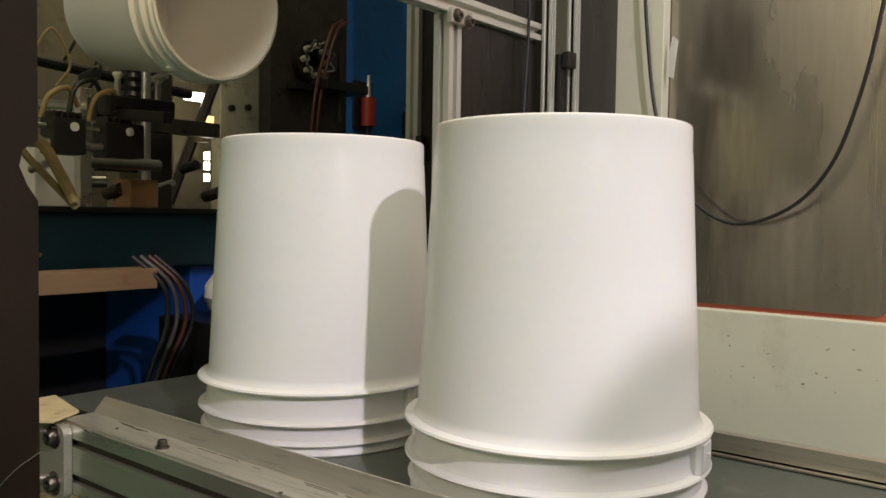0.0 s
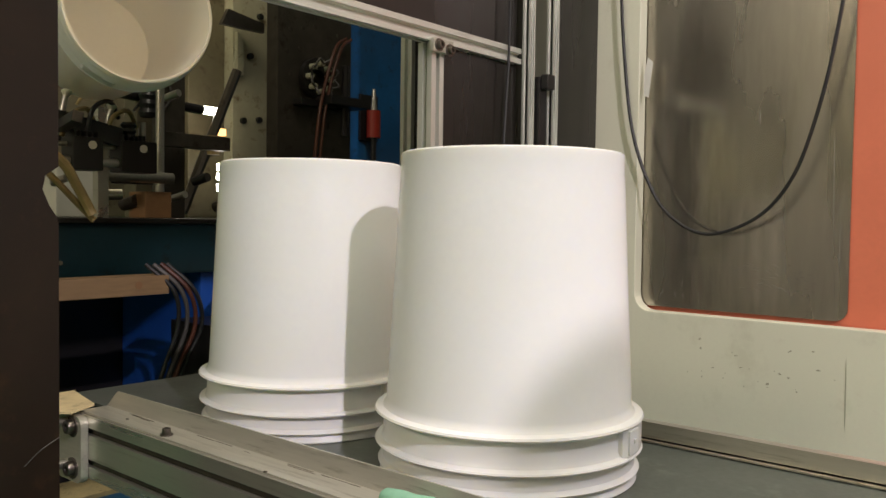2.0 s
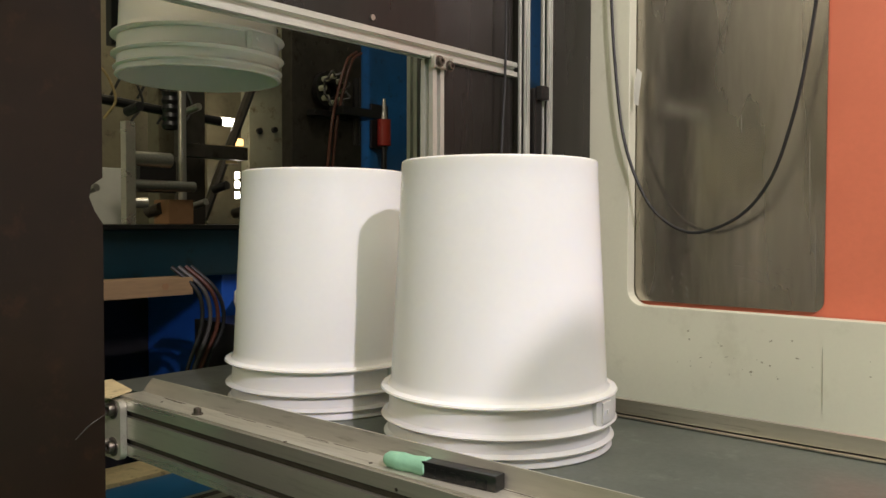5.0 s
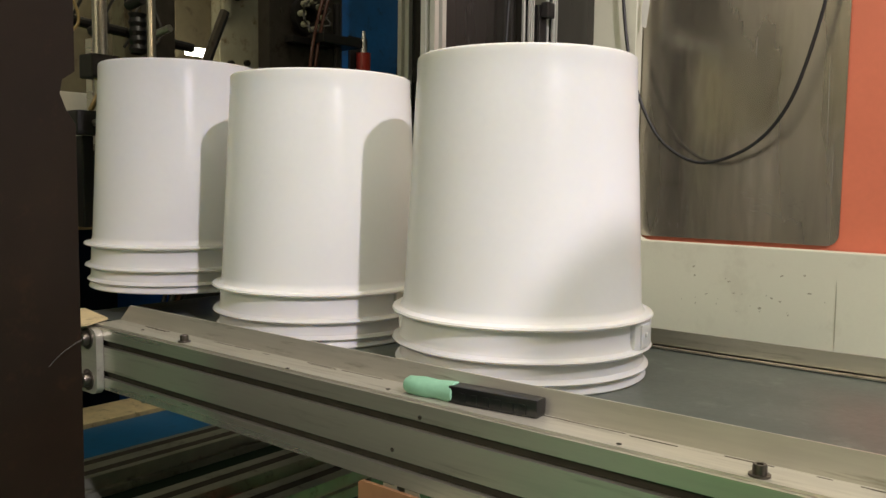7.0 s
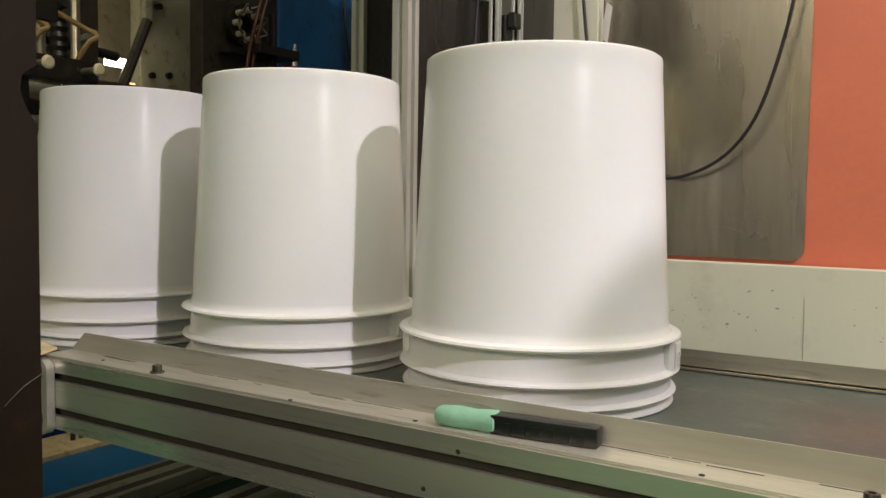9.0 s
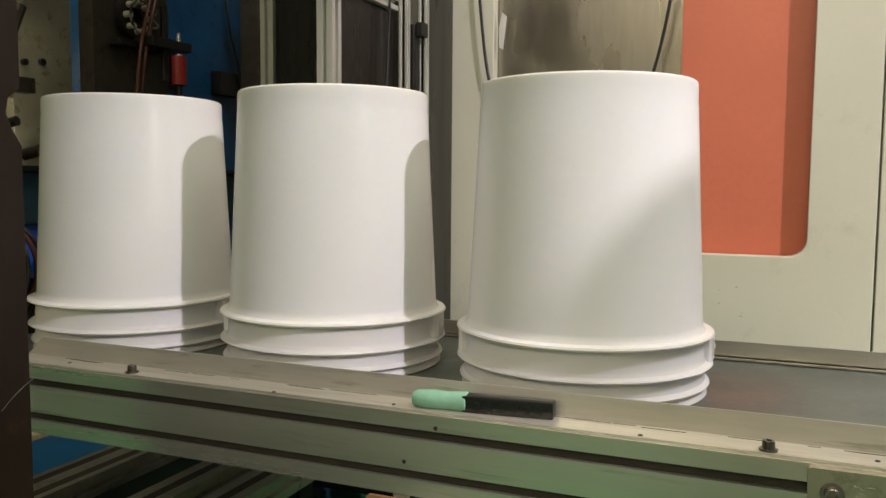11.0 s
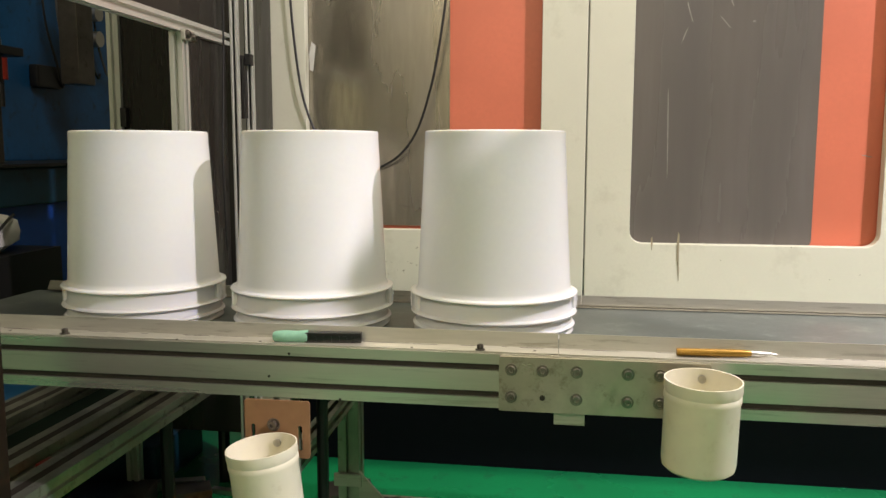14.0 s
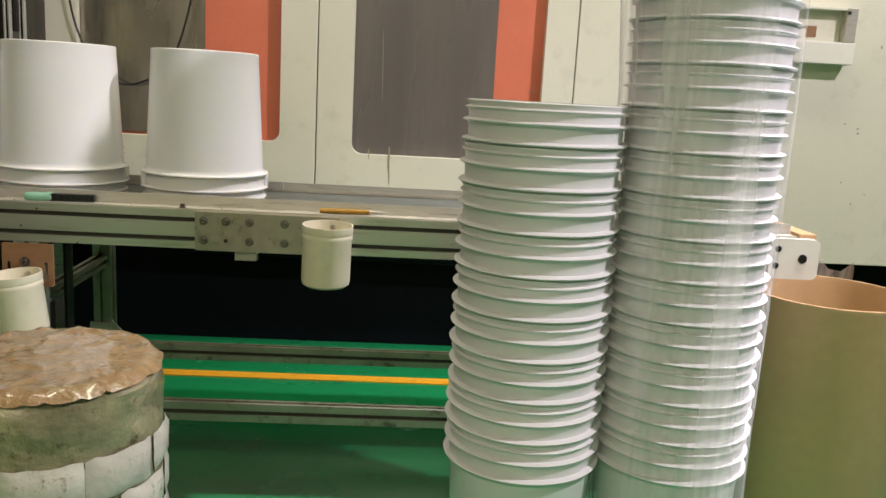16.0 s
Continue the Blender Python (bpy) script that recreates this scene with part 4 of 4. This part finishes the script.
for k in range(20):
    y, z = 1.01 + 0.046 * (k % 5) + 0.012 * (k // 5 % 2), 1.22 + 0.075 * (k // 5) + 0.012 * (k % 3)
    part("bolt_hole", rod((-1.4202, y, z), (-1.4185, y, z), 0.0055 + 0.002 * (k % 2), 10), SLOT, mould)
part("clamp_block", box(-1.4195, 1.10, 1.235, -1.33, 1.26, 1.262, 0.004), BLACKPART, mould)
part("clamp_bolt", rod((-1.37, 1.19, 1.15), (-1.37, 1.19, 1.36), 0.011, 10), BLACKPART, mould)
for dy in (0.0, 0.02):
    part("red_hose", tube([(-1.40, 1.22 + dy, 1.45), (-1.36, 1.14 + dy, 1.40), (-1.36, 1.09 + dy, 1.25), (-1.37, 1.075 + dy, 1.1), (-1.38, 1.07 + dy, 0.95)], 0.005, 8), ORHOSE, mould, "faded orange hose", True)

bb = thing("blue_platen", "blue painted machine platen with valves and wires", "machine platen")
part("platen_body", box(-1.95, 1.40, 0.897, -1.74, 2.75, 2.4, 0.006), BLUE, bb)
part("steel_block", box(-1.60, 1.86, 1.20, -1.52, 1.97, 1.55, 0.004), OILSTEEL, bb, "bare steel block")
vr = part("valve", rod((-1.70, 1.64, 1.20), (-1.70, 1.64, 1.30), 0.026, 16), REDPART, bb, "red valve body", True)
part("valve_stem", rod((-1.70, 1.64, 1.3002), (-1.70, 1.64, 1.38), 0.012, 12, r2=0.006), BOLT, vr, "", True)
part("valve_base", rod((-1.70, 1.64, 1.10), (-1.70, 1.64, 1.1998), 0.011, 12), BLACKPART, vr, "", True)
part("valve_bracket", box(-1.7395, 1.60, 1.19, -1.728, 1.69, 1.36, 0.002), BLACKPART, bb)
part("dark_socket", box(-1.7395, 1.86, 1.19, -1.70, 2.02, 1.28, 0.01), BLACKPART, bb)
for k in range(5):
    y = 1.95 + 0.09 * k
    part("wire", tube([(-1.72, y, 1.9), (-1.70, y - 0.03, 1.5), (-1.69, y + 0.02, 1.3), (-1.70, y + 0.07, 1.2 + 0.02 * k), (-1.72, y + 0.12, 1.28)], 0.005, 6), (CABLE, GREYHOSE, ORHOSE, CABLE, GREYHOSE)[k], bb, "", True)
for k in range(3):
    part("fitting", rod((-1.73, 2.22, 1.42 + 0.11 * k), (-1.64, 2.22, 1.42 + 0.11 * k), 0.034, 18), BOLT, bb, "", True)
fl = thing("round_flange", "black round flange with a ring of hose fittings", "flange")
FY, FZ = 1.105, 1.315
bmr = lathe([(0.024, 0.0), (0.052, 0.0), (0.058, 0.005), (0.058, 0.026), (0.024, 0.026)], 40, closed=True)
part("flange_ring", bmr, BLACKPART, fl, "", True, at=pose(-1.4195, FY, FZ, 0, 90, 0))
for k in range(8):
    a = 2 * math.pi * k / 8
    y, z = FY + 0.041 * math.cos(a), FZ + 0.041 * math.sin(a)
    part("fitting", rod((-1.393, y, z), (-1.372, y, z), 0.009, 10), STAINCOL, fl, "pale hose fitting", True)
    a2 = a + 0.8
    part("hose_link", tube([(-1.374, y, z), (-1.362, FY + 0.055 * math.cos(a + 0.4), FZ + 0.055 * math.sin(a + 0.4)), (-1.374, FY + 0.041 * math.cos(a2), FZ + 0.041 * math.sin(a2))], 0.0035, 6), GREYHOSE, fl, "", True)
part("bracket_arm", box(-1.4195, FY - 0.075, FZ - 0.085, -1.38, FY + 0.08, FZ - 0.066, 0.003), BLACKPART, fl)

# clamps, shafts and clutter behind the opening
sh = thing("guide_shaft", "steel guide shaft with black clamp blocks and hoses", "shaft")
part("shaft", rod((-1.172, -0.4, 1.016), (-1.172, 0.372, 1.012), 0.0095, 20), BOLT, sh, "", True)
part("shaft", rod((-1.182, -0.4, 1.046), (-1.182, 0.372, 1.046), 0.005, 12), BOLT, sh, "", True)
for y, w in ((0.291, 0.031), (0.402, 0.040)):
    b = part("clamp_block", box(-1.205, y - w, 0.994, -1.152, y + w, 1.061, 0.003), BLACKPART, sh)
    part("clamp_pin", rod((-1.1518, y + 0.008, 1.045), (-1.1495, y + 0.008, 1.045), 0.0085, 18), LABELWHITE, b, "pale round pin")
    for k in range(5):
        part("cooling_fin", box(-1.20, y - w + 0.004 + 0.012 * k, 1.0612, -1.157, y - w + 0.008 + 0.012 * k, 1.073), BLACKPART, b)
part("guide_pin", rod((-1.185, 0.426, 1.0612), (-1.185, 0.426, 1.105), 0.0075, 16), BOLT, sh, "chrome pin", True)
part("spring", lathe([(0.013 + 0.004 * (k % 2), 0.0065 * k) for k in range(7)], 16), BLACKPART, sh, "", True, at=pose(-1.18, 0.392, 1.062))
for k, (y, z) in enumerate(((0.25, 1.10), (0.30, 1.12), (0.34, 1.105))):
    part("air_hose", tube([(-1.18, y, 1.06), (-1.175, y + 0.012, z), (-1.18, y + 0.05, z + 0.02), (-1.20, y + 0.08, z - 0.01)], 0.005, 8), (TANHOSE, CABLE, TANHOSE)[k], sh, "", True)

cl = thing("mould_fixture", "cluttered oily fixture with rods and fittings", "fixture")
part("cross_bar", box(-1.62, 0.70, 1.095, -1.58, 0.93, 1.135, 0.003), OILSTEEL, cl)
part("fixture_post", box(-1.72, 0.76, 0.897, -1.66, 0.83, 1.55, 0.003), OILSTEEL, cl)
part("fixture_post", box(-1.95, 0.80, 0.897, -1.88, 0.86, 1.8, 0.004), OLIVE, cl)
part("chrome_rod", rod((-1.50, 0.655, 0.897), (-1.50, 0.655, 1.34), 0.011, 20), BOLT, cl, "chrome rod", True)
part("chrome_rod", rod((-1.45, 0.46, 1.00), (-1.45, 0.66, 1.00), 0.014, 16), BOLT, cl, "chrome rod", True)
part("chrome_rod", rod((-1.47, 0.48, 1.07), (-1.47, 0.60, 1.07), 0.020, 16), BOLT, cl, "chrome rod", True)
part("spring", lathe([(0.020 + 0.005 * (k % 2), 1.155 + 0.012 * k) for k in range(10)], 16), BLACKPART, cl, "", True, at=pose(-1.64, 0.70, 0.02))
part("brown_block", box(-1.54, 0.59, 0.8975, -1.46, 0.665, 0.965, 0.004), TAN, cl, "brown block")
part("pale_box", box(-1.66, 0.42, 0.8975, -1.58, 0.53, 1.05, 0.004), WHITEBOX, cl, "pale box")
part("screen_frame", box(-1.56, 0.55, 0.985, -1.54, 0.66, 1.075, 0.004), BLACKPART, cl, "dark framed gauge")
part("rod_cap", rod((-1.40, 0.46, 0.952), (-1.39, 0.49, 0.953), 0.013, 16), BOLT, cl, "", True)
part("knob", rod((-1.8, 1.02, 1.10), (-1.8, 1.02, 1.16), 0.02, 16), TANHOSE, cl, "", True)
part("fixture_post", box(-1.37, 0.408, 0.897, -1.345, 0.434, 1.15, 0.002), BEAM, cl, "grey aluminium post")
for k, (y, z) in enumerate(((0.40, 0.98), (0.52, 1.20), (0.58, 0.93), (0.72, 0.95), (0.79, 1.0), (0.86, 0.93), (0.70, 1.22), (0.62, 1.28))):
    part("fitting", rod((-1.55, y, z), (-1.50, y + 0.01, z + 0.012), 0.010 + 0.003 * (k % 3), 12), (BOLT, BLACKPART, OILSTEEL)[k % 3], cl, "", True)
for k in range(4):
    part("wire_loop", tube([(-1.68, 0.46 + 0.08 * k, 1.26), (-1.66, 0.50 + 0.08 * k, 1.33), (-1.65, 0.54 + 0.08 * k, 1.25), (-1.66, 0.51 + 0.08 * k, 1.19)], 0.004, 6), (TANHOSE, CABLE, CABLE, GREYHOSE)[k], cl, "", True)
part("arm_bar", rod((-1.68, 0.34, 1.26), (-1.68, 0.90, 1.22), 0.014, 10), BLACKPART, cl, "", True)
tube_light = part("work_light_tube", box(-2.07, 1.135, 1.262, -2.05, 1.215, 1.290, 0.004), LAMPGLOW)
tagged(tube_light, "glowing work light tube inside the machine", "lamp")
warm_lamp = part("indicator_lamp", box(-2.11, 1.236, 1.196, -2.09, 1.272, 1.222, 0.004), WARMGLOW)
tagged(warm_lamp, "glowing orange indicator lamp inside the machine", "lamp")
for z in (0.995, 1.035, 1.07):
    tube_low = part("work_light_tube", box(-2.11, 1.243, z, -2.09, 1.255, z + 0.026, 0.003), LAMPGLOW)
    tagged(tube_low, "glowing work light tube inside the machine", "lamp")
for pts, r in (([(-1.0, 0.02, 1.03), (-1.0, 0.10, 1.035), (-0.99, 0.16, 1.0), (-0.99, 0.19, 0.955), (-0.985, 0.215, 0.905)], 0.009),
               ([(-1.0, 0.02, 1.00), (-1.01, 0.11, 1.01), (-1.0, 0.15, 0.97), (-1.0, 0.19, 0.93), (-1.0, 0.225, 0.895)], 0.006)):
    part("yellowed_hose", tube(pts, r, 8), TANHOSE, sh, "yellowed hose", True)
def sack():
    t = thing("white_sack", "crumpled white plastic sack with a dark seam on a black cabinet", "sack", at=pose(-1.20, 0.80, 0.6575, 0, 0, 14))
    bm = lathe([(0, 0.0), (0.08, 0.003), (0.11, 0.022), (0.118, 0.05), (0.112, 0.075), (0.098, 0.094), (0.075, 0.106), (0.05, 0.113), (0.025, 0.117), (0, 0.118)], 64)
    for v in bm.verts:
        v.co.x, v.co.y = v.co.x * 0.8, v.co.y * 1.75
        if v.co.z > 0.01:
            v.co += Vector((1, 1, 0.7)) * (0.016 * noise.noise(v.co * 9) + 0.007 * noise.noise(v.co * 31 + Vector((3, 0, 0))))
    part("sack_body", bm, LABELWHITE, t, "", True)
    part("seam", tube([(0.088, -0.13, 0.03), (0.092, -0.05, 0.062), (0.088, 0.04, 0.092), (0.07, 0.12, 0.10)], 0.0045, 8), CABLE, t, "dark seam", True)


sack()
ss = part("sack_stand", box(-1.29, 0.56, 0.0, -1.09, 1.04, 0.657), BLACKPART)
tagged(ss, "black cabinet under the white sack", "cabinet")

# ---- lower conveyor under the belt ----
low = thing("lower_conveyor", "low profile conveyor with dark green belts", "conveyor")
for x, w in ((-0.878, 0.094), (-0.668, 0.066), (-0.556, 0.066)):
    bar("side_rail", (x, -0.3, 0.3225), (x, 1.1, 0.3225), w, 0.045, low, RAIL)
    # Dark strips along the rail tops stand for shade in their slots.
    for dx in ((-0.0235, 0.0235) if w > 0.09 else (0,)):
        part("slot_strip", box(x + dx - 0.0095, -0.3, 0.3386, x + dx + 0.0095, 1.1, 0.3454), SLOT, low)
part("lower_belt", box(-0.829, -0.3, 0.30, -0.703, 1.1, 0.306), GREENBELT, low, "dark green belt")
part("lower_belt", box(-0.633, -0.3, 0.26, -0.591, 1.1, 0.266), BLUE, low, "blue side sheet")
for x in (-0.878, -0.556):
    for y in (0.62, 0.95):
        part("leg", rod((x, y, 0.0), (x, y, 0.300), 0.016, 10), BLACKPART, low)
lb = thing("blue_board_rack", "blue board with a plywood strip beside the lower conveyor", "rack")
part("blue_board", box(-1.098, -0.3, 0.30, -0.928, 0.9, 0.342, 0.003), BOARDBLUE, lb)
part("plywood_strip", box(-1.215, -0.3, 0.33, -1.102, 0.62, 0.350, 0.002), PLY, lb, "pale plywood strip")
for x in (-1.18, -0.96):
    for y in (-0.2, 0.55):
        part("rack_leg", box(x - 0.015, y, 0.0, x + 0.015, y + 0.03, 0.2998), BLACKPART, lb)
bt = part("blue_tray", box(-1.02, 0.86, 0.0, -0.72, 1.16, 0.12, 0.01), TEAL)
tagged(bt, "dirty blue plastic tray lying on the floor", "tray")
for x, y, z, sx, sy, sz, turn, mat, lab in ((-0.95, 0.22, 0.0, 0.40, 0.33, 0.006, 6, CARTON, "flat brown cardboard sheet lying on the floor"), (-0.86, 0.64, 0.0, 0.20, 0.14, 0.05, 12, OILSTEEL, "oily steel block on the floor"),
                                            (-0.66, 0.61, 0.0, 0.10, 0.08, 0.04, -15, BLACKPART, "small black machine part on the floor"), (-0.80, 0.82, 0.0, 0.22, 0.03, 0.025, 18, BOLT, "steel bar lying on the floor"),
                                            (-0.64, 0.76, 0.0, 0.12, 0.07, 0.03, 30, OILSTEEL, "flat oily steel part on the floor"), (-0.56, 0.86, 0.0, 0.16, 0.02, 0.015, -8, BOLT, "thin steel rod lying on the floor"),
                                            (-0.90, 0.93, 0.1205, 0.14, 0.12, 0.02, 20, CARTON, "piece of brown cardboard on the blue tray"), (-0.20, 0.78, 0.0, 0.12, 0.10, 0.05, 20, OILSTEEL, "small oily steel part on the floor")):
    o = part("floor_clutter", box(0, 0, 0, sx, sy, sz, 0.003), mat, None, at=pose(x, y, z, 0, 0, turn))
    tagged(o, lab, "clutter")
rv = part("red_valve_block", box(-0.625, 0.225, 0.2665, -0.598, 0.265, 0.330, 0.004), REDPART)
tagged(rv, "small red block on the lower conveyor", "block")

# ---- the robot's gripper ----
grp = thing("robot_gripper", "robot gripper with two suction arms", "gripper", at=pose(-0.695, PY, 0.99))
part("gripper_head", box(-0.215, -0.075, 0.235, -0.175, 0.075, 0.275, 0.006), BLACKPART, grp, "black gripper head")
part("gripper_arm", box(-0.222, -0.055, 0.08, -0.200, -0.035, 0.2345, 0.003), BLACKPART, grp)
part("mast", rod((-0.20, -0.02, 0.2755), (-0.20, -0.02, 0.62), 0.012, 16), BOLT, grp, "chrome mast", True)
part("mast_clamp", box(-0.225, -0.045, 0.33, -0.18, 0.005, 0.37, 0.004), BLACKPART, grp)
for y in (-0.045, 0.045):
    part("suction_arm", rod((-0.1748, y, 0.255), (-0.142, y, 0.255), 0.006, 12), BOLT, grp, "", True)
    part("suction_cup", lathe([(0, 0.0), (0.005, 0.0), (0.010, 0.007), (0.011, 0.010), (0.007, 0.014), (0, 0.014)], 24), CREAM, grp, "cream rubber suction cup", True, at=pose(-0.142, y, 0.255, 0, 90, 0))
    part("air_hose", tube([(-0.19, y, 0.276), (-0.175, y + 0.01, 0.305), (-0.18, y + 0.03, 0.32), (-0.20, y + 0.015, 0.335), (-0.205, -0.01, 0.36)], 0.0045, 8), TANHOSE, grp, "", True)


# ---- motion ----
def upright(x, y, z):
    return pose(x, y, z)


def tipped(x, y, z, axis):
    q = Vector((0, 0, 1)).rotation_difference(Vector(axis).normalized())
    return Matrix.Translation((x, y, z)) @ q.to_matrix().to_4x4()


def belt_rows(x, y, z):
    rows = [(0, pose(x, y, z))]
    for t, d in BELT_TRAVEL:
        rows.append((t, pose(x + d, y, z)))
    return rows


BELT_TRAVEL = [(9.2, 0.0), (9.4, 0.002), (9.6, 0.016), (10.4, 0.078), (11.3, 0.147), (12.0, 0.2005), (12.6, 0.247), (13.2, 0.293), (13.5, 0.316), (13.7, 0.3255), (13.9, 0.327), (16.0, 0.327)]
CARRY = [(0.0, tipped(-0.914, 0.449, 1.267, (-1, -0.02, 0.10))), (0.25, tipped(-0.955, 0.40, 1.275, (-0.99, 0.10, 0.03))), (0.5, tipped(-0.997, 0.345, 1.283, (-0.97, 0.23, -0.05))),
         (1.0, tipped(-1.015, 0.332, 1.287, (-0.97, 0.23, -0.05))), (1.5, tipped(-0.981, 0.311, 1.283, (-0.97, 0.23, -0.05))), (2.0, tipped(-0.952, 0.290, 1.285, (-0.97, 0.23, -0.05))),
         (2.5, tipped(-0.925, 0.277, 1.292, (-0.97, 0.23, -0.05))), (3.0, tipped(-0.898, 0.266, 1.303, (-0.97, 0.23, -0.05))), (3.4, tipped(-0.88, 0.257, 1.310, (-0.93, 0.23, 0.12))),
         (4.2, tipped(-0.80, 0.23, 1.26, (-0.60, 0.16, 0.78))), (4.9, upright(-0.69, PY_NEW, 1.17)), (5.2, upright(NX, PY_NEW, 1.085)), (5.5, upright(NX, PY_NEW, 0.977)), (6.0, upright(NX, PY_NEW, 0.836)),
         (6.3, upright(NX, PY_NEW, 0.720)), (6.5, upright(NX, PY_NEW, 0.678)), (6.75, upright(NX, PY_NEW, 0.677)), (7.0, upright(NX, PY_NEW, 0.676)), (7.15, upright(NX, PY_NEW, 0.662)), (7.3, upright(NX, PY_NEW, 0.641))]


def motions():
    walk(pail_front, belt_rows(-0.051, PY, BELT_Z))
    walk(pail_middle, belt_rows(MX, PY_MIDDLE, BELT_Z))
    walk(pail_new, CARRY + [(7.5, upright(NX, PY_NEW, BELT_Z)), (8.5, upright(NX, PY_NEW, BELT_Z))]
         + [(t, pose(NX + d, PY_NEW, BELT_Z)) for t, d in BELT_TRAVEL])
    walk(sh, [(t, pose(0, 0, z)) for t, z in ((0, 0), (2.15, 0.0), (2.25, 0.02), (2.4, 0.070), (3.2, 0.076), (3.6, 0.11), (4.2, 0.32), (5.2, 0.70), (16.0, 0.70))])
    walk(grp, CARRY + [(7.45, upright(-0.69, PY_NEW, 0.66)), (7.7, upright(-0.72, 0.21, 0.74)), (8.0, upright(-0.76, 0.24, 0.80)), (8.5, upright(-0.77, 0.245, 0.80)), (9.2, upright(-0.77, 0.26, 0.785)),
                      (10.2, upright(-0.95, 0.35, 1.05)), (11.2, upright(-1.15, 0.5, 1.9)), (12.0, upright(-1.2, 0.5, 2.3)), (16.0, upright(-1.2, 0.5, 2.3))])


motions()
